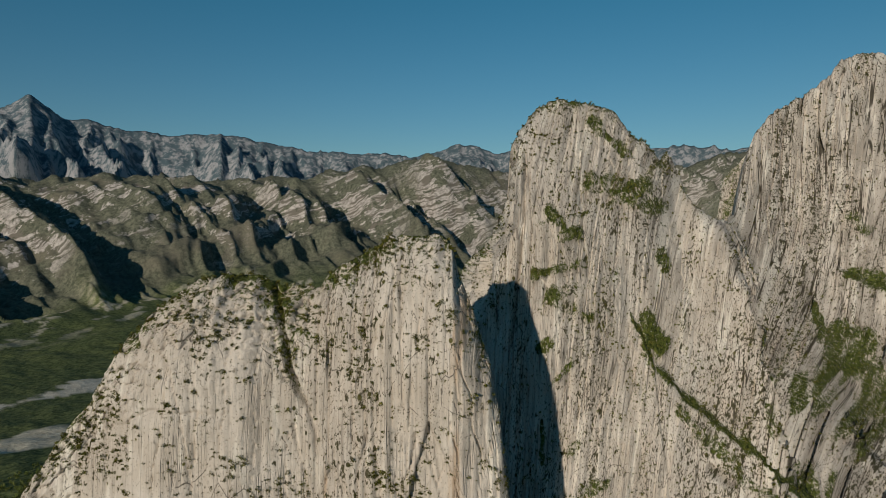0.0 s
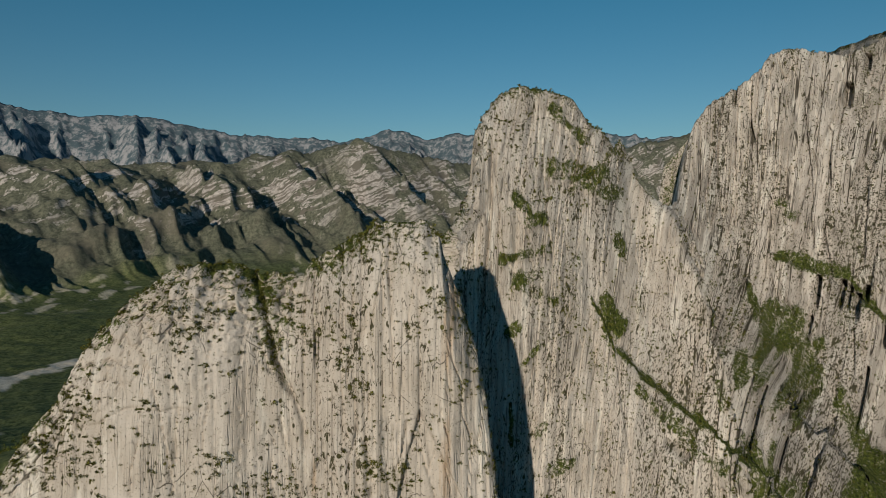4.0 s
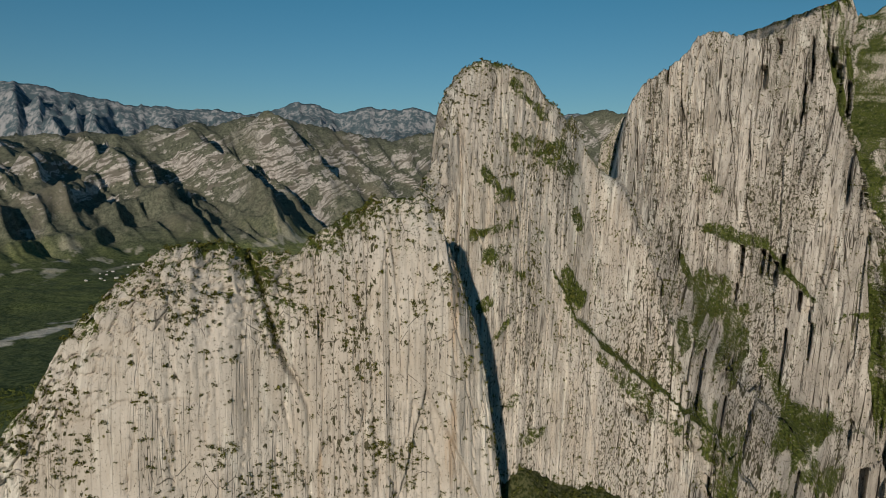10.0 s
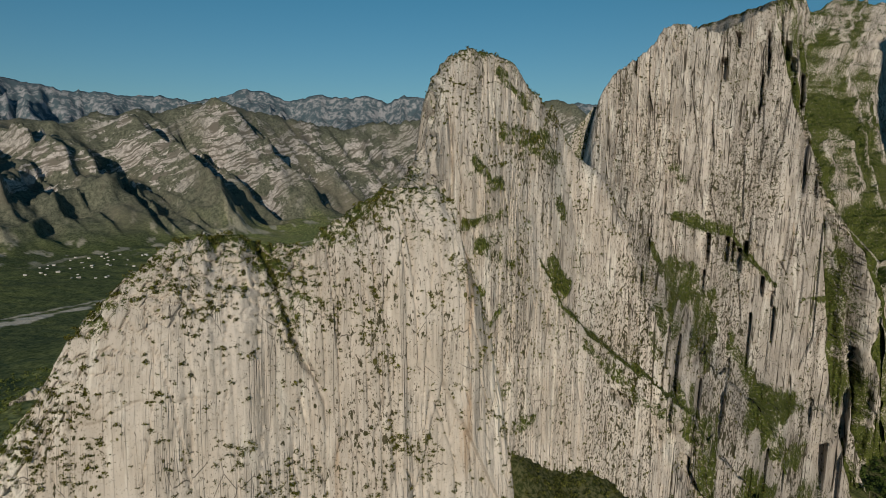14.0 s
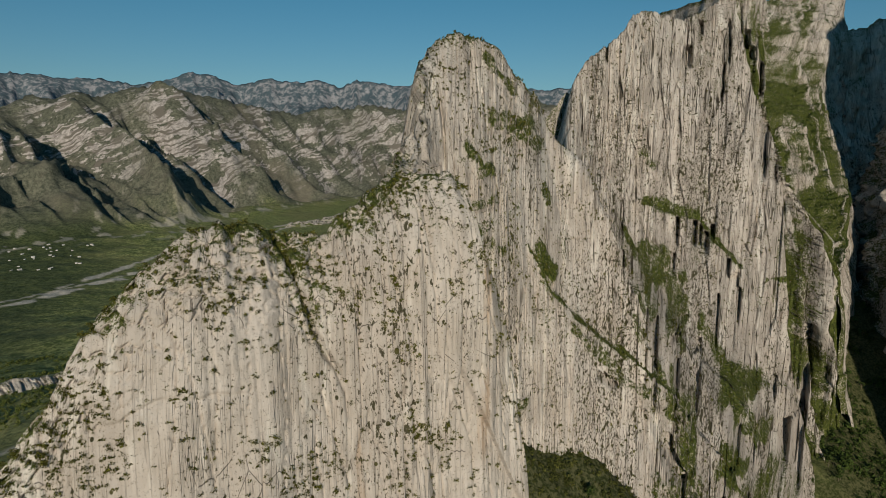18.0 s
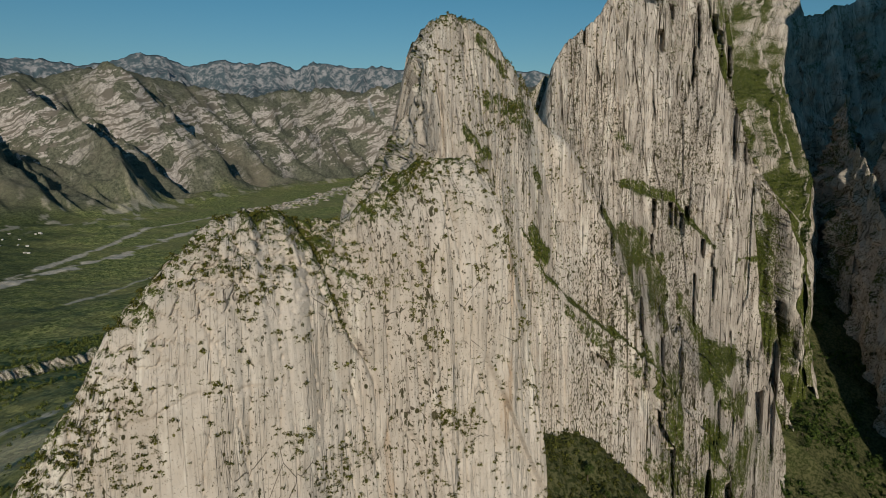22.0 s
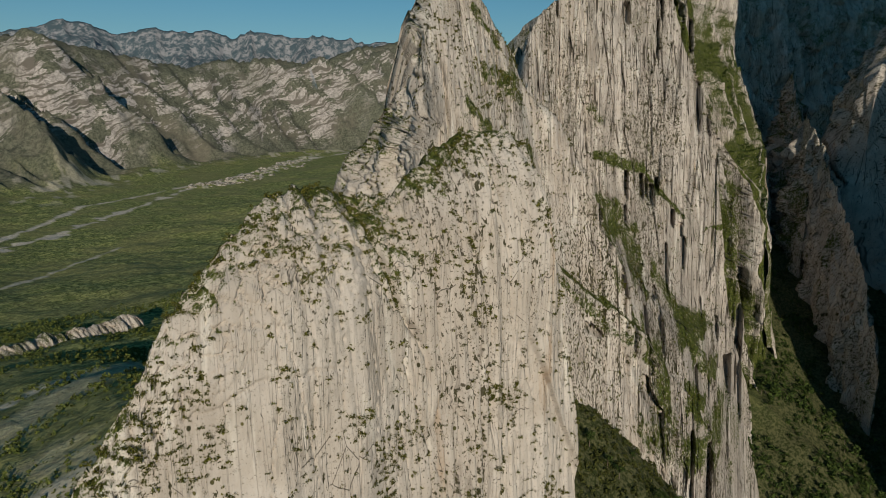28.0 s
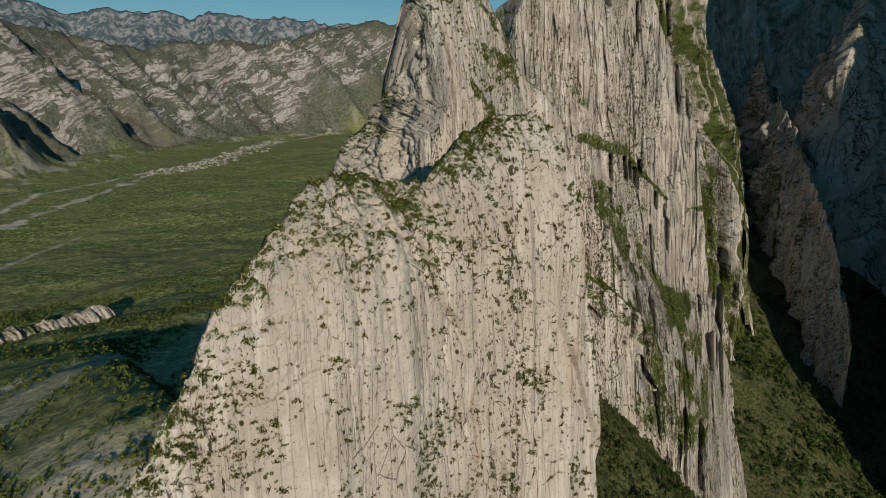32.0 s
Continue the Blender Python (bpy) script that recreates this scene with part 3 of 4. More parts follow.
GREEN_LOW = [(192, 170, 205.7, 157, 5.9, 0.95), (205.7, 157, 212, 136, 6.2, 0.95), (223, 151, 232.3, 144, 4.6, 1.5), (213.5, 169, 220, 157, 2.8, 1.1), (220, 157, 227.6, 142, 2.8, 1.1), (227.6, 142, 238, 128, 3.2, 1.0), (243, 214, 247, 161, 3.6, 0.7), (232, 127, 221, 137, 2.6, 0.8), (196, 140, 240, 112, 7.0, 0.55)]
EDGE_LEFT = [(60, -6), (200, 8), (220, 13), (234, 16.5), (245, 18.5), (256, 24), (263, 25), (271, 25.5), (282, 27), (299, 36)]
EDGE_SLOPE = [(200, 3.2), (230, 4.0), (245, 7), (256, 9), (263, 10), (271, 5), (285, 3), (300, 2)]
EDGE_RIGHT = [(40, 220), (102, 236), (150, 251), (187, 264), (230, 290), (269, 313), (315, 327), (350, 336), (390, 352)]


GREEN_SPIRE = [(122, 270, 137, 267.5, 2.4, 0.4), (132, 265, 140.5, 261.5, 2.2, 0.6), (109, 260, 115, 255.5, 1.6, 0.5), (115, 252, 119.5, 253, 2.0, 0.5), (105, 240, 122, 243, 1.6, 0.6), (144, 244.7, 146, 240, 1.4, 0.5), (126, 174.6, 136.6, 177.3, 1.6, 0.5), (109, 218, 114, 219.3, 1.4, 0.5),
               (113, 206, 121, 212.4, 1.1, 0.3), (122, 187, 125.7, 188.6, 1.2, 0.3), (110.6, 195.5, 112.2, 184.7, 1.0, 0.3), (142, 224, 148, 214, 2.0, 0.8), (118, 292, 130, 280, 1.6, 0.2), (112, 234, 126, 226, 1.4, 0.2)]


GREEN_SPIRE = [(sa, za, sb, zb, 1.9 * wide, thick + 1.0) for sa, za, sb, zb, wide, thick in GREEN_SPIRE]


def bearing(x, y):
    """Place along the wall, the same all the way up one joint."""
    return np.arctan2(x - WATCH[0], y - WATCH[1]) * 260


def slab_y(x, z, d):
    left = interp(z, EDGE_LEFT)
    right = interp(z, EDGE_RIGHT) + 1.5 * vnoise(z / 9, 0, 0, 41)
    inside = np.clip(x, left, right)
    y = face_y(inside, z)
    y = y + np.sqrt(np.maximum(left - x, 0) ** 2 + 0.3) * interp(z, EDGE_SLOPE) - 0.55 * interp(z, EDGE_SLOPE)
    # past the right edge a dark slot, then a green spur that comes forward and falls into the canyon
    past = np.maximum(x - right, 0)
    outer = interp(z, [(60, 286), (135, 292), (185, 297), (205, 307), (222, 305), (240, 307), (265, 315), (291, 325), (320, 338), (345, 352), (373, 372)]) + 3 * vnoise(z / 14, 0, 0, 49)
    spur_y = interp(z, [(60, 222), (135, 234), (185, 242), (205, 257), (225, 278), (250, 300), (291, 325), (320, 340), (373, 372), (395, 382)])
    over = np.clip(past / np.maximum(outer - right, 4), 0, 1)
    y = np.where(past > 0, y + 8 * sstep(0, 2.5, past) * (1 - over) + (spur_y - y) * sstep(0.15, 1.0, over), y) + 5 * np.maximum(x - outer, 0)
    wave = 0.05 * vnoise(z / 16, 0, 0, 77) + 0.03 * vnoise(z / 5, 0, 0, 79)
    rib = np.exp(-((over - 0.74 - wave) / 0.035) ** 2) * sstep(95, 130, z) * sstep(272, 258, z) + 0.8 * np.exp(-((over - 0.34 - wave) / 0.05) ** 2) * sstep(310, 290, z)
    gap = np.exp(-((over - 0.58 - wave) / 0.10) ** 4) * sstep(262, 246, z) + np.exp(-((over - 0.18 - wave) / 0.07) ** 4) * sstep(268, 250, z) * sstep(180, 200, z)
    y = np.where(past > 0, y - 6 * rib + 16 * gap + 1.5 * flutes(over * 40, z, 4, 78, 3) + 0.7 * fbm(x / 5, z / 9, 0, 80, 4), y)
    moss = np.where(past > 1.5, 0.70 - 0.9 * rib - 0.3 * gap + 0.55 * fbm(over * 7, z / 30, 0, 42, 4) + 0.12 * np.exp(-((over - 0.9) / 0.09) ** 2), 0.0)
    for n, ((xa, za), (xb, zb), out, tall, thick) in enumerate(LEDGES):
        along = (x - xa) / (xb - xa)
        line = za + (zb - za) * along + 1.4 * vnoise(x / 5, 0, 0, 43 + n)
        here = sstep(-0.06, 0.10, along) * sstep(1.06, 0.90, along)
        tall = tall * (0.75 + 0.6 * fbm(x / 4, z / 9, 0, 44 + n, 3))
        y = y - out * here * sstep(2.5, -2.0, z - line) * np.exp(-np.clip(line - z, 0, None) / 55)
        moss = moss + thick * here * np.exp(-((z - line) / np.maximum(tall, 0.3)) ** 2)
    s = bearing(x, y)
    ragged, lump = 0.85 * (1 + 0.5 * fbm(s / 4, z / 6, 0, 50, 3)), 0.6 + 0.4 * fbm(s / 3, z / 3, 0, 45, 2)
    for line in (GREEN_HANGING, GREEN_LEDGES, GREEN_LOW, GREEN_SPIRE):
        for sa, za, sb, zb, wide, thick in line:
            t = np.clip(((s - sa) * (sb - sa) + (z - za) * (zb - za)) / ((sb - sa) ** 2 + (zb - za) ** 2), 0, 1)
            off = np.hypot((s - sa - t * (sb - sa)) * 1.5, z - za - t * (zb - za)) / (wide * ragged)
            grown = sstep(1.35, 0.55, off)
            moss = np.maximum(moss, (0.44 + 0.20 * thick) * grown)
            y = y - 0.35 * wide * grown * lump
    y = y + 2.0 * np.exp(-d / 2.0)
    moss = moss + 0.5 * np.exp(-d / 4.0) * (x < 100)
    return y, moss, x


def slab_cut(x, z, y, d):
    wallside = sstep(86, 128, x)
    flank = sstep(0.5, 3, interp(z, EDGE_LEFT) - x)
    s = bearing(x, y) * (1 - flank) + (2.5 * x + 0.12 * y) * flank
    c = (0.8 + 1.4 * wallside) * flutes(s, z, 9.0, 31, 7) + (0.7 + 1.0 * wallside) * flutes(s, z, 4.1, 32, 7) + (0.5 + 0.4 * wallside) * flutes(s, z, 1.9, 33, 5)
    c = c + 1.6 * fbm(x / 32, z / 40, 0, 34, 3) + 0.3 * fbm(s / 2.5, z / 6, 0, 35, 4)
    c = c - 2.4 * wallside - 1.0
    # upright cracks and stepped columns
    crack, who = cells(s / 5.0, z / 60.0 + 3.0 * hash3(np.floor(s / 5.0).astype(np.int64), 0, 0, 39), 39)
    c = c + (1.0 + 1.5 * wallside) * np.exp(-(crack / 0.05) ** 2) * (who > -0.4) + (0.4 + 1.0 * wallside) * who
    edge, step = cells(s / 1.7, z / 34.0, 40)
    c = c + (0.3 + 0.7 * wallside) * step + 0.7 * np.exp(-(edge / 0.08) ** 2) * (step > 0.2)
    block, lot = cells(y / 4.5, z / 6.0, 51)
    c = c * (1 - 0.6 * flank) + flank * (2.0 * fbm(y / 6, z / 12, 0, 48, 4) + 1.3 * lot + 1.6 * np.exp(-(block / 0.12) ** 2) + 2.4 * flutes(2.5 * x, z, 7.0, 52, 5) + 1.0 * flutes(2.5 * x, z, 3.0, 53, 4))
    for line in (SLOTS_HIGH, SLOTS_LOW):
        for at, head, foot_z, half in line:
            shift = 0.25 * vnoise(z / 7, at, 0, 36)
            c = c + (7 + 4 * half) * np.exp(-((s - at - shift) / half) ** 6) * sstep(head + 1, head - 1, z) * sstep(foot_z - 3, foot_z + 3, z) * wallside
    for sa, za, sb, zb, half in CAVES:
        t = np.clip(((s - sa) * (sb - sa) + (z - za) * (zb - za)) / ((sb - sa) ** 2 + (zb - za) ** 2), 0, 1)
        off = np.hypot(s - sa - t * (sb - sa), z - za - t * (zb - za)) / (half * (1 + 0.5 * vnoise(s / 1.2, z / 2, 0, 47)))
        c = c + 7 * sstep(1.2, 0.7, off)
    # broken ground low on the right
    low = sstep(170, 140, z) * sstep(128, 150, x)
    c = c + low * (1.8 * flutes(s, z, 6.0, 37, 4) + 1.5 * fbm(s / 4, z / 12, 0, 36, 3))
    # an overhung crack on the upper wall
    line = 224 + (z - 245) * 0.42
    c = c + 2.2 * np.exp(-((x - line - 20) / 0.8) ** 2) * sstep(222, 236, z) * sstep(285, 268, z)
    # the tall dark crack on the spire's left
    c = c + 2.5 * np.exp(-((x - 25.5 - 0.10 * (z - 259)) / 0.5) ** 2) * sstep(212, 222, z) * sstep(284, 272, z)
    green = 0.30 * np.clip(fbm(s / 8, z / 16, 0, 44, 3), 0, 1) + 0.20 * flutes(s, z, 9.0, 31, 4) + 0.25 * low * np.clip(fbm(s / 5, z / 9, 0, 46, 3), -0.2, 1)
    return c, green, s, 0.38 + 0.42 * wallside - 0.25 * flank


spire = thing("limestone_spire", "tall pale limestone spire with rounded grassy summit and shrub ledges", "rock", at=(45, 215, 120))
SPIRE_X = np.concatenate([np.arange(-14, 9, 0.6), np.arange(9, 28, 0.13), np.arange(28, 118.2, 0.36)])
spire_grid, spire_moss = sheet([("flank_face", 24, "blocky flank"), ("summit_face", 71, "summit tower"), ("shoulder_face", 999, "pointed shoulder")], SPIRE_X, wall_crest, slab_y, 80, 160, 0.6, slab_cut, spire, 0.5, 0.9, True)
wall = thing("limestone_wall", "huge fluted limestone wall with grassy ledges and dark upright slots", "cliff", at=(220, 280, 120))
WALL_X = np.concatenate([np.arange(117.8, 300, 0.36), np.arange(300, 404, 0.5)])
wall_grid, wall_moss = sheet([("arete_face", 165, ""), ("slab_face", 212, "fluted slab"), ("slab_face", 262, "fluted slab"), ("pillar_face", 315, ""), ("grassy_spur", 999, "steep grassy spur")], WALL_X, wall_crest, slab_y, 40, 290, 1.05, slab_cut, wall, 0.4, 1.0, True)

# ---- the grassy ridge behind the wall ----
RIDGE = [(290, 228, 110), (292, 236, 160), (300, 246, 186), (362, 284, 198), (417, 321, 227), (460, 370, 272), (519, 426, 315), (560, 448, 362), (600, 470, 390), (650, 500, 420)]


def grassy_ridge():
    """A ridge whose near side is steep grass with rock ribs and whose far side drops away as bare cliff."""
    pts = np.array(RIDGE, float)
    length = np.r_[0, np.cumsum(np.linalg.norm(np.diff(pts, axis=0), axis=1))]
    u = np.linspace(0, length[-1], 330)
    cx, cy, cz = (np.interp(u, length, pts[:, i]) for i in range(3))
    jag = 2.0 * fbm(u / 14, 0, 0, 96, 4) + 2.5 * np.abs(vnoise(u / 5, 0, 0, 97))
    cx, cz = cx + 1.5 * vnoise(u / 9, 0, 0, 98), cz + jag
    owner = thing("grassy_ridge", "steep grassy ridge with rock ribs behind the great wall", "ridge", at=(420, 330, 120))
    inner = interp(cy, [(228, 284), (246, 291), (284, 304), (321, 322), (370, 335), (426, 356), (448, 405), (500, 560)])
    w = np.linspace(0, 1, 110)[:, None] ** 1.15 * np.maximum(cx - inner, 3)
    stone = ridged(w / 15 + 0.3 * vnoise(u / 12, w / 30, 0, 100), u / 90, 0, 101) ** 3
    lump = (2.0 * fbm(u / 14, w / 14, 0, 99, 5) + 3.5 * stone) * np.clip(w / 4, 0.15, 1)
    near = np.stack([cx - w, cy - 0.62 * lump + 0 * w, cz + 0.03 * w + 0.78 * lump], -1)
    moss = 1.0 - 0.75 * stone + 0.2 * fbm(u / 25, w / 25, 0, 102, 3) - 0.8 * sstep(326, 350, cz + 12 * vnoise(u / 20, w / 20, 0, 103)) * sstep(60, 20, w)
    grid = lambda p: grid_faces(*p.shape[:2])
    layer = lambda a, p: np.broadcast_to(a, p.shape[:2])
    part("grass_slope", mesh_of("grass_slope", near.reshape(-1, 3), grid(near)[:, ::-1], ROCK, True, moss=layer(moss, near), along=layer(w + 0 * u, near), lined=layer(0.5 + 0 * u, near)), owner, "steep green grass with pale boulders")
    d = np.linspace(0, 1, 70)[:, None] * 210
    carve = (3 * flutes(u, d, 12, 104, 3) + 2 * flutes(u, d, 5, 105, 3) + 4 * fbm(u / 30, d / 30, 0, 106, 4)) * np.clip(d / 12, 0, 1)
    cliff = np.stack([cx + 0.22 * d - 0.7 * carve, cy - 0.05 * d + 0.7 * carve, cz - d], -1)
    part("cliff_face", mesh_of("cliff_face", cliff.reshape(-1, 3), grid(cliff), ROCK, True, moss=layer(0.25 + 0.3 * fbm(u / 20, d / 20, 0, 107, 3), cliff), along=layer(u, cliff), lined=layer(0.7 + 0 * u, cliff)), owner, "dark bare cliff")
    return near, moss


RIDGE_GRID = grassy_ridge()

# ---- the crags of the canyon on the right ----
# moss colour on crags 1, 3 and 4: green growth, raised to paint in shade
crag_1 = thing("limestone_crag", "thin sharp limestone fin rising out of a wooded canyon", "rock", "canyon crags", at=(360, 230, 100))
fin("rock_face", [(428, 296, 248), (411, 279, 238), (383, 252, 214), (355, 225, 187), (325, 196, 153), (300, 172, 112)], 120, 15, 1.2, crag_1, "", 0.40, 6, 1.7, 0.0)
crag_2 = thing("limestone_crag", "sunlit limestone pinnacle above the wooded canyon", "rock", "canyon crags", at=(470, 255, 150))
fin("rock_face", [(418, 246, 250), (426, 249, 277), (450, 255, 300), (500, 262, 340), (560, 270, 370)], 220, 75, 1.6, crag_2, "", 0.2, 7, 1.6)
crag_3 = thing("limestone_crag", "massive shaded limestone mountainside behind the canyon", "rock", "canyon crags", at=(600, 430, 150))
fin("rock_face", [(520, 470, 330), (556, 462, 356), (580, 458, 378), (610, 440, 384), (640, 424, 396), (700, 400, 430), (780, 380, 450)], 330, 70, 2.6, crag_3, "", 0.35, 8, 1.3)
crag_4 = thing("limestone_crag", "steep limestone spur running down into the canyon", "rock", "canyon crags", at=(460, 320, 150))
fin("rock_face", [(540, 372, 290), (500, 347, 268), (470, 322, 246), (440, 300, 232), (408, 280, 214), (380, 262, 170)], 160, 42, 1.7, crag_4, "", 0.48, 9, 2.2)
# added out of view; crest shaped to shade the canyon, not the pinnacle
shade_ridge = thing("limestone_crag", "unseen limestone ridge added to shade the canyon", "rock", "canyon crags", at=(420, 90, 100))
fin("rock_face", [(232, 58, 90), (252, 68, 150), (282, 74, 236), (319, 75, 280), (340, 75, 282), (351, 75, 310), (366, 77, 338), (379, 79, 346), (392, 81, 400), (410, 84, 480), (480, 96, 520), (620, 110, 560)], 480, 44, 4.0, shade_ridge, "", 0.2, 10, 0.6)

crag_6 = thing("limestone_crag", "shaded limestone crag with green crest in the notch behind the wall", "rock", "canyon crags", at=(155, 330, 200))
fin("rock_face", [(178, 333, 282), (163, 331, 290), (154.5, 330, 283), (149, 330, 274), (146, 330, 250)], 90, 9, 0.8, crag_6, "", 0.55, 14, 0.8)

# rock behind the fin's left foot
spur = thing("rock_spur", "blocky limestone spur with shrubs behind the fin", "rock", at=(-80, 150, 100))
spur_grid = fin("rock_face", [(-58, 150, 208), (-70, 150, 200), (-82, 151, 188), (-95, 152, 174), (-120, 152, 148), (-150, 150, 108)], 100, 26, 1.0, spur, "", 0.3, 11, 1.5)

# ---- terrain ----
MID_CREST = [(-60, 3.0), (-36, 2.9), (-32, 2.6), (-28, 2.75), (-22, 2.8), (-17, 2.92), (-12, 3.05), (-7.5, 3.9), (-4.4, 4.4), (-0.2, 5.1), (3.1, 4.4), (6, 3.5), (10.5, 3.05), (13.2, 3.4), (17.1, 3.8), (20.5, 3.4), (24.2, 4.4), (26.5, 5.0), (29.4, 5.45), (31.4, 5.1), (32.6, 4.0), (40, 3.0), (90, 3.0)]
FAR_CREST = [(-60, 5.5), (-45, 6.5), (-35.4, 7.9), (-33.2, 9.2), (-31.1, 7.5), (-29.5, 7.6), (-25.9, 6.7), (-21.5, 6.75), (-18.3, 6.9), (-13.5, 5.9), (-9.5, 5.6), (-7.5, 5.3), (-4.9, 5.55), (-2.3, 5.2), (1.4, 6.2), (3.5, 6.1), (5.2, 5.3), (7.9, 5.9), (9.7, 5.7), (12.5, 5.9), (14.3, 5.5), (15.9, 6.05), (19.2, 5.5), (21.3, 5.75), (23.7, 5.5), (26.5, 5.4), (40, 5.2), (90, 5.0)]
RIVER = [(-900, 300), (-620, 640), (-520, 800), (-495, 971), (-440, 1090), (-98, 1458), (120, 1800), (324, 2131), (900, 2800), (1500, 3300), (2600, 4000)]
BRAID = [(-260, 1330), (-116, 1590), (-8, 1850), (150, 1990), (300, 2140)]
BANK = [(330, 2110), (440, 2160), (560, 2290), (720, 2530), (900, 2800), (1150, 3150)]
TRACKS = [[(-420, 1180), (-350, 1229), (-302, 1275), (-256, 1320), (-150, 1420)], [(-260, 610), (-213, 641), (-169, 666), (-109, 660), (-40, 690)], [(-150, 1060), (-102, 1124), (-56, 1194), (20, 1300)], [(-160, 395), (-109, 427), (-70, 445)]]
SCREE = [(-150, 330), (-100, 375), (-35, 439), (75, 574), (170, 690)]
HUB = (-44.0, 22.0)


def line_distance(x, y, line):
    best = np.full(np.shape(x), 1e9)
    for (ax, ay), (bx, by) in zip(line, line[1:]):
        dx, dy = bx - ax, by - ay
        t = np.clip(((x - ax) * dx + (y - ay) * dy) / (dx * dx + dy * dy), 0, 1)
        best = np.minimum(best, np.hypot(x - ax - t * dx, y - ay - t * dy))
    return best


def ground_height(x, y):
    r, az = np.hypot(x - HUB[0], y - HUB[1]), np.degrees(np.arctan2(x - HUB[0], y - HUB[1]))
    river = line_distance(x, y, RIVER)
    # valley floor, rising to the foot of the crags
    near = np.hypot((x + 10) * 0.8, y - 190)
    z = 112 * np.clip(1 - near / 1050, 0, 1) ** 1.6 + 0.02 * np.clip(river - 40, 0, 900)
    z = z + 6 * fbm(x / 160, y / 160, 0, 51, 4) * sstep(60, 260, river) + 1.2 * fbm(x / 25, y / 25, 0, 52, 4)
    # far side of the valley: spurs and gullies under a smooth crest
    foot = interp(az, [(-90, 1500), (-36, 1500), (-20, 1800), (-12, 1950), (0, 2080), (10, 2850), (20, 3420), (30, 3650), (90, 3650)])
    top = interp(az, [(-90, 2700), (-36, 2700), (-10, 3050), (0, 3250), (10, 3700), (20, 4100), (30, 4300), (90, 4300)])
    crest = 260 + top * np.tan(np.radians(interp(az, MID_CREST)))
    t = (r - foot) / (top - foot)
    s = np.radians(az) * 3000 + 0.55 * (r - foot)
    spur = ridged(s / 400 + 0.3 * vnoise(r / 500, s / 900, 0, 53), r / 3600, 0, 54)
    rib = ridged(s / 140 + 0.35 * vnoise(r / 200, s / 300, 0, 55), r / 1500, 0, 56)
    small = ridged(s / 52 + 0.35 * vnoise(r / 90, s / 120, 0, 65), r / 600, 0, 66)
    body = np.clip(t, 0, 1)
    mid = crest * (0.16 * sstep(0, 0.45, body) + 0.24 * body + 0.60 * sstep(0.15, 1.0, body))
    wear = sstep(0.03, 0.35, body) * sstep(1.0, 0.74, body)
    mid = mid + (wear * (230 * (spur - 0.72) + 95 * (rib - 0.68)) + sstep(0, 0.2, body) * sstep(1.0, 0.8, body) * 26 * (small - 0.68)) * np.clip(crest / 450, 0.5, 1.3)
    # beds of rock stand out as steps
    bed = mid - 0.42 * x + 40 * fbm(x / 300, y / 300, 0, 68, 3)
    mid = mid + wear * 26 * vnoise(bed / 38, 0, 0, 84) * sstep(-0.2, 0.4, vnoise(x / 250, y / 250, 0, 85) + 0.3) + sstep(0.05, 0.3, t) * (20 * fbm(x / 80, y / 80, 0, 57, 5))
    mid = np.where(t > 1, crest - (r - top) * 0.55 + 10 * fbm(x / 90, y / 90, 0, 57, 4), mid)
    z = np.where(t > 0, np.maximum(z * (1 - sstep(0, 0.25, t)), 0) + np.maximum(mid, -40), z)
    # the range behind
    peak = 260 + 4720 * np.tan(np.radians(interp(az, FAR_CREST)))
    s2 = np.radians(az) * 4700
    q = (r - 4720) / 600
    peak = peak + 26 * (ridged(s2 / 190, 0, 0, 108) - 0.75) + 16 * (ridged(s2 / 70, 0, 0, 109) - 0.7) + 5 * fbm(s2 / 24, 0, 0, 110, 3)
    far = peak - np.abs(q) * (560 - 330 * ridged(s2 / 300 + 0.3 * vnoise(r / 150, s2 / 300, 0, 58), r / 1800, 0, 59) ** 1.5) + np.clip(np.abs(q) * 3, 0, 1) * (70 * (ridged(s2 / 95 + 0.3 * vnoise(r / 90, s2 / 90, 0, 67), r / 900, 0, 60) - 0.9) + 12 * fbm(s2 / 40, r / 60, 0, 61, 3))
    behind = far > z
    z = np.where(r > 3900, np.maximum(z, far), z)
    # slope before the crags, and the canyon on the right
    z_base = interp(x, [(-165, 100), (0, 128), (40, 162), (76, 158), (88, 148), (104, 136), (116, 118), (128, 90), (150, 70), (235, 70), (270, 78), (300, 88), (340, 104), (420, 150)])
    y_base = interp(x, [(-165, 130), (0, 150), (60, 185), (95, 185), (150, 184), (240, 160), (300, 201), (340, 225), (420, 270)])
    front = z_base + 0.62 * (y - y_base) + 3 * fbm(x / 22, y / 22, 0, 62, 4)
    front = np.clip(front, 20, 190)
    close = sstep(460, 300, np.hypot(x - 130, y - 150)) * np.maximum(sstep(1.4, 1.0, y / (y_base + 22)), sstep(260, 300, x))
    z = z * (1 - close) + front * close
    z = z + 4 * sstep(60, 20, line_distance(x, y, BANK)) * (1 + 1.2 * fbm(x / 30, y / 30, 0, 115, 4))
    z = z + 7 * np.exp(-(line_distance(x, y, [(-230, 500), (-120, 560), (0, 610)]) / 75) ** 2)
    # a scree slope leans against the back of the fin
    hill = np.minimum(np.minimum(interp(x, FIN_CREST) - 7, 150), 148 + 0.42 * (x + 70)) - 0.05 * (y - 140) + 1.2 * fbm(x / 16, y / 16, 0, 92, 5)
    lie = sstep(130, 142, y) * sstep(-300, -240, x) * sstep(-20, -50, x) * np.clip((560 - y) / 300, 0, 1)
    hill = z + (hill - z) * lie
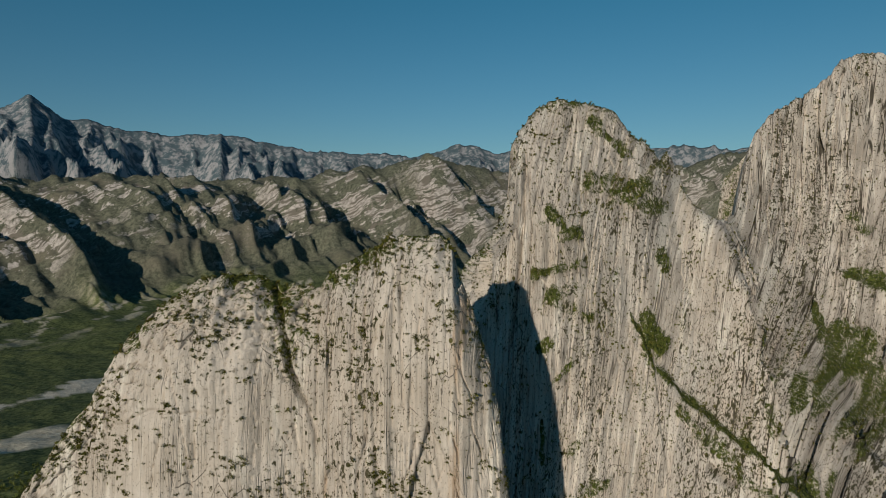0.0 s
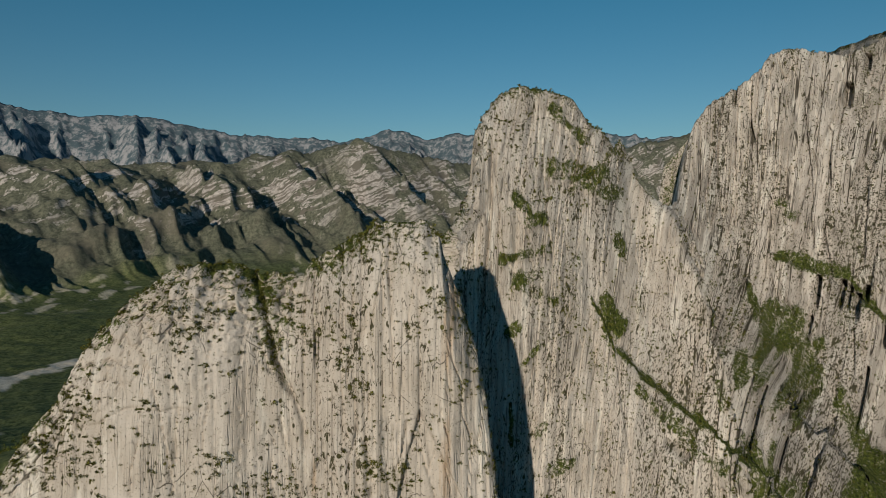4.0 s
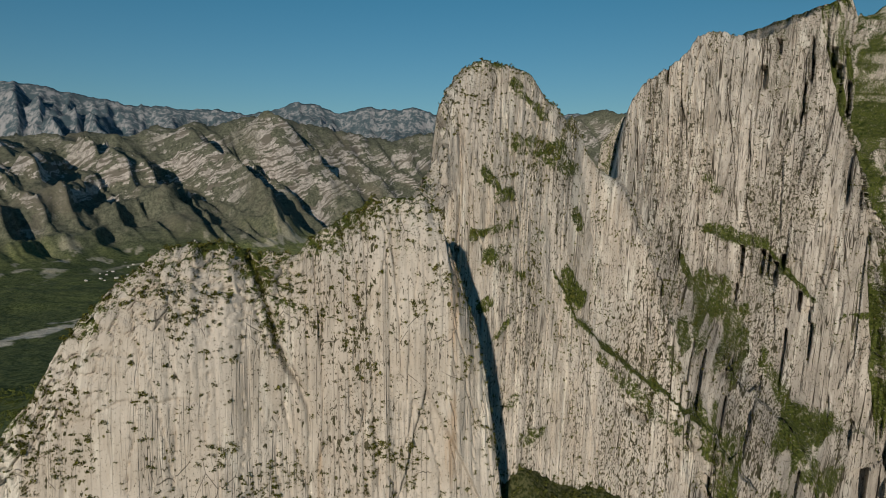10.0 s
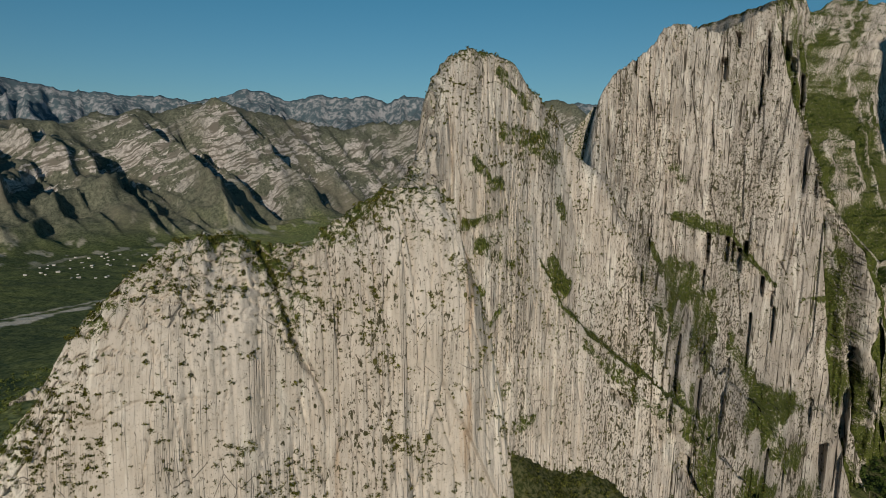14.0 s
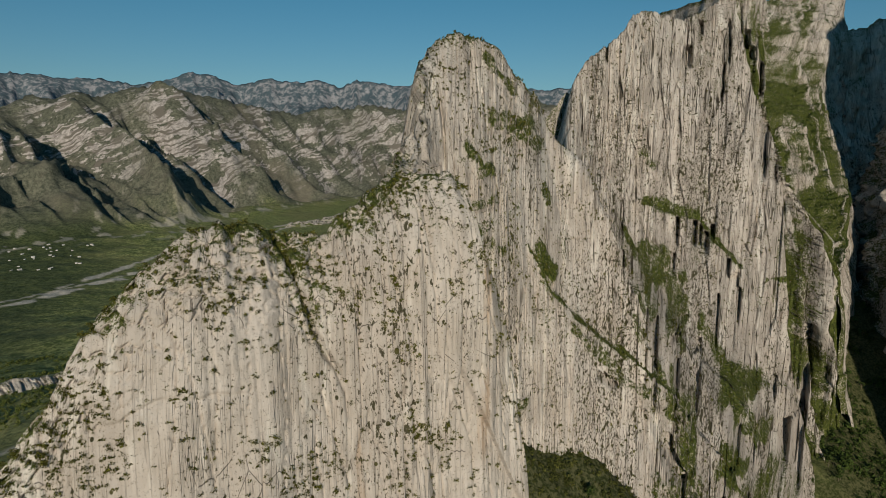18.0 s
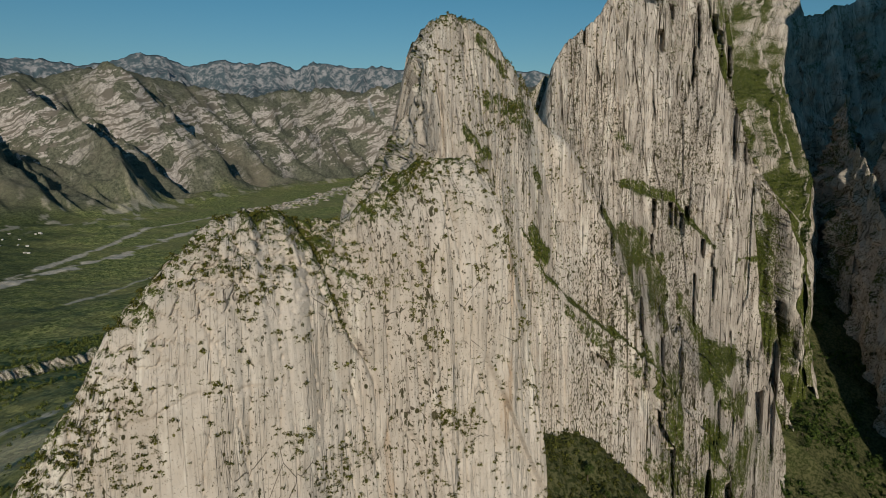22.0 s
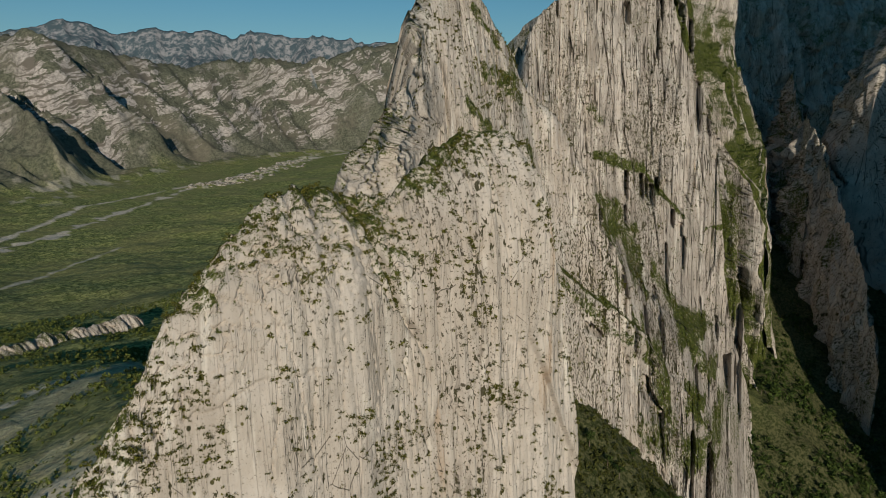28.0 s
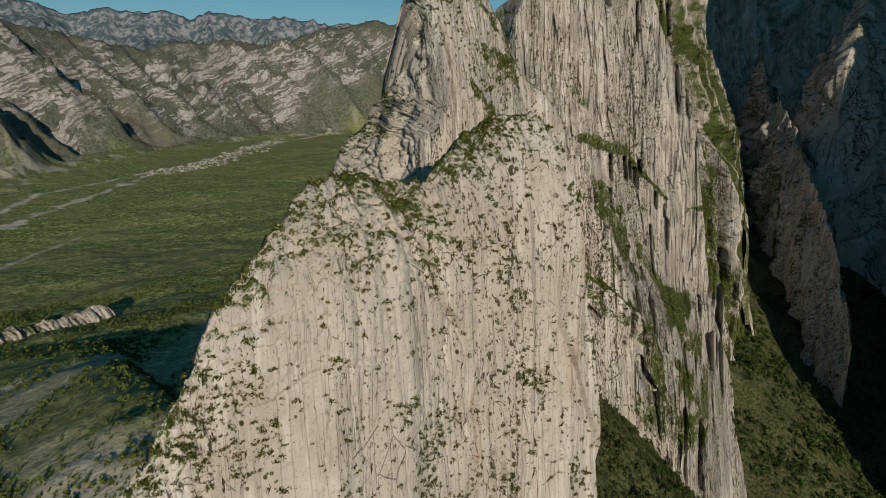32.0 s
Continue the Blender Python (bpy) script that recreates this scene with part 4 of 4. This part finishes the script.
    talus = lie * (hill > z)
    z = np.maximum(z, hill)
    # behind the camera low hills close the place
    z = z + sstep(95, 140, np.abs(az)) * sstep(500, 2500, r) * (260 + 90 * fbm(x / 500, y / 500, 0, 63, 3))
    rock = sstep(0.36, 0.56, t + 0.14 * fbm(x / 220, y / 220, 0, 94, 3)) * sstep(1.02, 0.80, t + 0.10 * fbm(x / 200, y / 200, 0, 69, 3))
    mount = sstep(-0.05, 0.22, t + 0.08 * fbm(x / 150, y / 150, 0, 86, 3))
    forest = sstep(-120, -300, x + 60 * fbm(x / 120, y / 120, 0, 114, 3)) * sstep(0.3, 0.0, t)
    distant_haze = (behind & (r > 3900)) * 1.0
    broad = 1 + 1.2 * sstep(1250, 1000, y)
    gravel = sstep(13, 7, river / broad + 13 * fbm(x / 36, y / 36, 0, 64, 4)) * (t < 0.15)
    gravel = np.maximum(gravel, 0.35 * sstep(30, 12, line_distance(x, y, SCREE) + 8 * fbm(x / 18, y / 18, 0, 81, 3)))
    gravel = np.maximum(gravel, sstep(9, 4, line_distance(x, y, BRAID) + 8 * fbm(x / 40, y / 40, 0, 87, 4)))
    bank = line_distance(x, y, BANK) + 30 * fbm(x / 60, y / 60, 0, 111, 3)
    gravel = np.maximum(gravel, 0.8 * sstep(60, 20, bank) * sstep(-0.15, 0.15, fbm(x / 16, y / 22, 0, 112, 4)))
    fans = sstep(0.42, 0.62, fbm(x / 30, y / 60, 0, 113, 4)) * sstep(0.25, 0.02, np.abs(t - 0.02)) * 0.6
    gravel = np.maximum(gravel, fans)
    for track in TRACKS:
        gravel = np.maximum(gravel, 0.8 * sstep(6, 3, line_distance(x, y, track) + 3 * fbm(x / 14, y / 14, 0, 88, 3)))
    gravel = np.maximum(gravel, 0.75 * sstep(48, 40, np.hypot(x + 400, (y - 582) * 0.9) + 6 * fbm(x / 20, y / 20, 0, 89, 2)))
    gravel = np.maximum(gravel, 0.7 * talus * sstep(310, 230, y + 30 * fbm(x / 30, y / 16, 0, 93, 3)))
    woods = np.clip(close + sstep(260, 300, x) * sstep(700, 500, r), 0, 1) * (r < 800)
    return z, rock, gravel, distant_haze, mount, woods, forest


def build_ground():
    az = np.radians(np.concatenate([np.arange(-180, -44, 3.0), np.arange(-44, 78, 0.17), np.arange(78, 180.1, 3.0)]))
    r = np.concatenate([np.linspace(0.5, 90, 12), np.geomspace(95, 1000, 170)[:-1], np.geomspace(1000, 4930, 300)])
    a, q = np.meshgrid(az, r)
    x, y = HUB[0] + q * np.sin(a), HUB[1] + q * np.cos(a)
    z, rock, gravel, distant_haze, mount, woods, forest = ground_height(x, y)
    me = mesh_of("ground", np.stack([x, y, z], -1).reshape(-1, 3), grid_faces(*x.shape, flip=True), GROUND, True, rock=rock, gravel=gravel, distant_haze=distant_haze, mount=mount, woods=woods, forest=forest)
    tagged(new("ground", me), "green scrub valley floor, gravel river bed and banded limestone mountains", "ground", kind="structure")


build_ground()


def boulder_mesh(seed):
    """A low ledge of broken rock, about one metre long."""
    bm = bmesh.new()
    bmesh.ops.create_icosphere(bm, subdivisions=3, radius=0.5)
    co = np.array([v.co for v in bm.verts])
    push = 1 + 0.28 * fbm(co[:, 0] * 3, co[:, 1] * 3, co[:, 2] * 3, seed, 3) + 0.18 * np.round(2 * vnoise(co[:, 0] * 4, co[:, 1] * 4, co[:, 2] * 4, seed + 9)) / 2
    for v, p in zip(bm.verts, push):
        v.co = Vector((v.co.x * p, v.co.y * p * 0.6, v.co.z * p * 0.42))
    me = bpy.data.meshes.new("ledge")
    bm.to_mesh(me), bm.free()
    me.materials.append(ROCK)
    for key, value in (("moss", 0.3 + 0 * co[:, 0]), ("along", 30 * co[:, 0] + seed), ("lined", 0.6 + 0 * co[:, 0])):
        me.attributes.new(key, "FLOAT", "POINT").data.foreach_set("value", value.astype(np.float32))
    return me


BOULDERS = [boulder_mesh(500 + n) for n in range(5)]
rng = np.random.default_rng(499)
for n in range(170):
    leg = rng.integers(0, len(BANK) - 2)
    a = rng.uniform()
    x = BANK[leg][0] * (1 - a) + BANK[leg + 1][0] * a + rng.normal(0, 30)
    y = BANK[leg][1] * (1 - a) + BANK[leg + 1][1] * a + rng.normal(0, 26)
    z = float(ground_height(np.array([x]), np.array([y]))[0][0])
    ob = new("rock_ledge", BOULDERS[n % 5])
    ob.matrix_world = Matrix.Translation((x, y, z)) @ pose(0, 0, 0, 0, 0, 35 + rng.normal(0, 25)) @ Matrix.Scale(float(rng.uniform(7, 30)), 4)
    tagged(ob, "low pinkish rock ledge beside the dry river bed", "rock", "ledges along the river")
outcrop = thing("rock_outcrop", "low whitish limestone outcrop standing out of green scrub", "rock", at=(-74, 629, 60))
outcrop_line = [(-209, 556, 4), (-184, 574, 7), (-144, 596, 8), (-97, 622, 9), (-57, 640, 9), (-30, 654, 13), (-18, 662, 6)]
fin("rock_face", [(x, y, float(ground_height(np.array([x]), np.array([y]))[0][0]) + up) for x, y, up in outcrop_line], 24, 26, 0.9, outcrop, "", 0.30, 12, 1.0)


# ---- plants ----
def tuft(count, seed, spread=0.8, tall=1.25, leaf=0.32):
    """Leaf triangles of one small plant, about a metre across, standing on its origin."""
    rng = np.random.default_rng(seed)
    a, e = rng.uniform(0, 2 * np.pi, count), np.arccos(rng.uniform(0.0, 1, count))
    way = np.stack([np.cos(a) * np.sin(e), np.sin(a) * np.sin(e), np.cos(e)], -1)
    mid = way * rng.uniform(0.10, 0.48, (count, 1)) * [spread, spread, tall] + [0, 0, 0.05]
    tri = []
    for k in range(3):
        v = rng.normal(size=(count, 3))
        tri.append(mid + leaf * v / np.linalg.norm(v, axis=1, keepdims=True) * rng.uniform(0.5, 1.0, (count, 1)))
    return np.stack(tri, 1)


TUFTS = [tuft(22, 200 + n, 0.85, 1.2, 0.34) for n in range(6)]
ROUND = [tuft(46, 220 + n, 0.95, 1.05, 0.21) for n in range(6)]


def scatter(places, sizes, lean, seed, tufts=TUFTS):
    """All triangles of many plants at once."""
    rng = np.random.default_rng(seed)
    out = []
    which = rng.integers(0, len(tufts), len(places))
    for n, shape in enumerate(tufts):
        p, q = places[which == n], sizes[which == n]
        if not len(p):
            continue
        a = rng.uniform(0, 2 * np.pi, len(p))
        c, s = np.cos(a)[:, None, None], np.sin(a)[:, None, None]
        x, y, z = (shape[None, ..., i] for i in range(3))
        v = np.stack([x * c - y * s, x * s + y * c, z + 0 * c], -1) * q[:, None, None, None]
        v[..., 0] += lean[0] * v[..., 2]
        v[..., 1] += lean[1] * v[..., 2]
        out.append((v + p[:, None, None, :]).reshape(-1, 3))
    return np.concatenate(out)


def plants(name, label, places, sizes, lean, seed, material, parent=None, tufts=TUFTS):
    v = scatter(places, sizes, lean, seed, tufts)
    me = mesh_of(name, v, np.arange(len(v)).reshape(-1, 3), material, False)
    if parent:
        return part(name, me, parent, label, "stuff")
    return tagged(new(name, me), label, "plants", kind="stuff")


def pick(grid, weight, count, seed):
    """Places on a rock face, more of them where the weight is high."""
    rng = np.random.default_rng(seed)
    p = np.clip(weight, 0, None).ravel()
    step_z = np.abs(np.gradient(grid[..., 2], axis=0)).ravel()
    step_x = np.hypot(np.gradient(grid[..., 0], axis=1), np.gradient(grid[..., 1], axis=1)).ravel()
    p = p * step_z * np.clip(step_x, 0, 3)
    return rng.choice(p.size, count, p=p / p.sum())


def grow(grid, moss, clump, seed, count, low, high, base=0.25):
    x, y, z = (grid[..., i] for i in range(3))
    w = base + 0.9 * np.clip(moss, 0, 1.2) ** 1.5 + 1.3 * (fbm(x / clump, z / clump, y / clump, seed, 4) > 0.4)
    n = pick(grid, w * (z > 130), count, seed)
    rng = np.random.default_rng(seed + 1)
    places = grid.reshape(-1, 3)[n] + np.stack([rng.normal(0, 0.2, count), np.full(count, 0.12), np.zeros(count)], -1)
    return places, rng.uniform(0, 1, count) ** 2.6 * (high - low) + low


places, sizes = grow(fin_grid, fin_moss, 6, 301, 10500, 0.32, 1.8, 0.15)
seen = (places[:, 2] > 200) & (sizes > 0.7)
single = np.flatnonzero(seen)[:280]
rest = np.setdiff1d(np.arange(len(places)), single)
plants("shrubs", "small dark green shrubs rooted in cracks of the limestone fin", places[rest], sizes[rest], (0, -0.25), 302, SHRUB, None, ROUND)
shrub_meshes = [mesh_of("shrub", t.reshape(-1, 3), np.arange(t.shape[0] * 3).reshape(-1, 3), SHRUB, False) for t in ROUND]
for n in single:
    ob = new("shrub", shrub_meshes[n % 6])
    ob.matrix_world = Matrix.Translation(places[n]) @ pose(0, 0, 0, 18, 0, (n * 137) % 360) @ Matrix.Scale(float(sizes[n]), 4)
    tagged(ob, "low olive green shrub rooted in the pale limestone face", "shrub", "shrubs on the fin")
places, sizes = grow(spire_grid, spire_moss, 9, 303, 10000, 0.3, 1.5, 0.20)
plants("shrubs", "olive shrubs and grass tufts along the ledges of the spire", places, sizes, (0, -0.35), 304, SHRUB)
places, sizes = grow(wall_grid, wall_moss, 12, 305, 30000, 0.35, 1.7, 0.22)
plants("shrubs", "olive shrubs and grass along the ledges of the great wall", places, sizes, (0, -0.35), 306, SHRUB)
places, sizes = grow(RIDGE_GRID[0], RIDGE_GRID[1], 12, 309, 7000, 0.6, 2.6, 0.1)
plants("shrubs", "green bushes on the steep grass of the ridge", places, sizes, (0, 0), 310, WOODS)
places, sizes = grow(spur_grid, np.full(spur_grid.shape[:2], 0.3), 6, 307, 700, 0.5, 1.6, 0.3)
plants("shrubs", "shrubs between the blocks of the rock spur", places, sizes, (0, 0), 308, SHRUB)


def ground_plants(name, label, count, x_range, y_range, low, high, seed, material, keep):
    rng = np.random.default_rng(seed)
    x, y = rng.uniform(*x_range, count), rng.uniform(*y_range, count)
    ok = keep(x, y, rng.uniform(0, 1, count))
    x, y = x[ok], y[ok]
    z = ground_height(x, y)[0]
    plants(name, label, np.stack([x, y, z - 0.1], -1), rng.uniform(0, 1, len(x)) ** 1.6 * (high - low) + low, (0, 0), seed + 1, material)


ground_plants("bushes", "dense green bushes filling the hollow below the wall", 5000, (15, 150), (110, 215), 1.0, 3.2, 311, HOLLOW, lambda x, y, r: r > 0.1)
ground_plants("bushes", "dark green trees and bushes on the canyon slopes", 8000, (200, 480), (120, 340), 1.6, 6.0, 313, WOODS, lambda x, y, r: fbm(x / 18, y / 18, 0, 82, 3) + r > 0.35)
ground_plants("scrub", "scattered green scrub on the slope behind the fin", 34000, (-330, 150), (190, 800), 1.0, 4.2, 315, SCRUB, lambda x, y, r: (fbm(x / 40, y / 40, 0, 83, 3) + r > 0.5) & (line_distance(x, y, SCREE) > 14))


ground_plants("bushes", "dark bushes dotting the scree behind the fin", 3500, (-280, -50), (140, 300), 0.6, 2.2, 317, SCRUB, lambda x, y, r: (fbm(x / 20, y / 20, 0, 95, 3) + r > 0.4))


# ---- trees in the canyon ----
def tree_meshes(seed):
    rng = np.random.default_rng(seed)
    bm = bmesh.new()
    bmesh.ops.create_cone(bm, cap_ends=True, segments=7, radius1=0.11, radius2=0.05, depth=2.2, matrix=Matrix.Translation((0, 0, 1.0)))
    for n in range(4):
        turn = pose(0, 0, 1.5 + 0.15 * n, 45, 0, 90 * n + 20) @ Matrix.Translation((0, 0, 0.5))
        bmesh.ops.create_cone(bm, cap_ends=True, segments=5, radius1=0.05, radius2=0.015, depth=1.0, matrix=turn)
    trunk = bpy.data.meshes.new("trunk")
    bm.to_mesh(trunk), bm.free()
    trunk.materials.append(BARK)
    leaves = []
    for n in range(9):
        a = rng.uniform(0, 2 * np.pi)
        leaves.append(tuft(34, seed * 31 + n, 1.5, 1.1, 0.30) * rng.uniform(0.7, 1.1) + [0.75 * np.cos(a) * rng.uniform(0.2, 1), 0.75 * np.sin(a) * rng.uniform(0.2, 1), 1.6 + rng.uniform(0, 1.0)])
    v = np.concatenate(leaves).reshape(-1, 3)
    return trunk, mesh_of("crown", v, np.arange(len(v)).reshape(-1, 3), WOODS, False)


BARK = Mat("bark", 0.9)
BARK = BARK.done(BARK.mix(BARK.noise(8, None, 4), (0.09, 0.07, 0.05), (0.20, 0.17, 0.13)))
rng = np.random.default_rng(400)
models = []
for n in range(4):
    trunk, crown = tree_meshes(401 + n)
    tree = thing("tree", "small dark green oak-like tree on the canyon slope", "tree", "trees in the canyon")
    part("trunk", trunk, tree), part("crown", crown, tree)
    models.append(tree)
spots = [(rng.uniform(225, 420), rng.uniform(150, 300)) for n in range(110)] + [(rng.uniform(60, 125), rng.uniform(140, 180)) for n in range(30)]
for n, (x, y) in enumerate(spots):
    z = float(ground_height(np.array([x]), np.array([y]))[0][0])
    m = Matrix.Translation((x, y, z - 0.2)) @ pose(0, 0, 0, 0, 0, rng.uniform(0, 360)) @ Matrix.Scale(rng.uniform(1.0, 1.9), 4)
    if n < 4:
        models[n].matrix_world = m
    else:
        copy_thing(models[n % 4], m @ Matrix.Scale(1 / models[n % 4].scale[0], 4))


# ---- the hamlet by the river ----
def house_meshes(w, d, h):
    bm = bmesh.new()
    bmesh.ops.create_cube(bm, size=1, matrix=Matrix.LocRotScale((0, 0, h / 2), None, (w, d, h)))
    walls = bpy.data.meshes.new("wall")
    bm.to_mesh(walls), bm.free()
    walls.materials.append(PLASTER)
    bm = bmesh.new()
    ring = [bm.verts.new(p) for p in ((-w * 0.55, -d * 0.58, h), (-w * 0.55, d * 0.58, h), (-w * 0.55, 0, h * 1.45), (w * 0.55, -d * 0.58, h), (w * 0.55, d * 0.58, h), (w * 0.55, 0, h * 1.45))]
    for f in ((0, 1, 2), (3, 5, 4), (0, 2, 5, 3), (2, 1, 4, 5), (0, 3, 4, 1)):
        bm.faces.new([ring[i] for i in f])
    roof = bpy.data.meshes.new("roof")
    bm.to_mesh(roof), bm.free()
    roof.materials.append(ROOFING)
    return walls, roof


PLASTER = Mat("whitewash", 0.85)
PLASTER = PLASTER.done(PLASTER.mix(PLASTER.noise(1.5, None, 5), (0.45, 0.43, 0.39), (0.66, 0.64, 0.60)))
ROOFING = Mat("sheet roof", 0.6)
ROOFING = ROOFING.done(ROOFING.mix(ROOFING.noise(0.8, None, 4), (0.45, 0.43, 0.40), (0.70, 0.69, 0.66)))
walls, roof = house_meshes(11, 8, 4)
home = thing("house", "small white house with a pale roof among valley scrub", "house", "houses of the hamlet")
part("wall", walls, home), part("roof", roof, home)
for n in range(40):
    x, y = rng.uniform(-470, -240), rng.uniform(1520, 1860)
    z = float(ground_height(np.array([x]), np.array([y]))[0][0])
    m = Matrix.Translation((x, y, z - 0.3)) @ pose(0, 0, 0, 0, 0, rng.uniform(0, 180)) @ Matrix.Scale(rng.uniform(0.35, 0.7), 4)
    if n == 0:
        home.matrix_world = m
    else:
        copy_thing(home, m @ Matrix.Scale(1 / home.scale[0], 4))
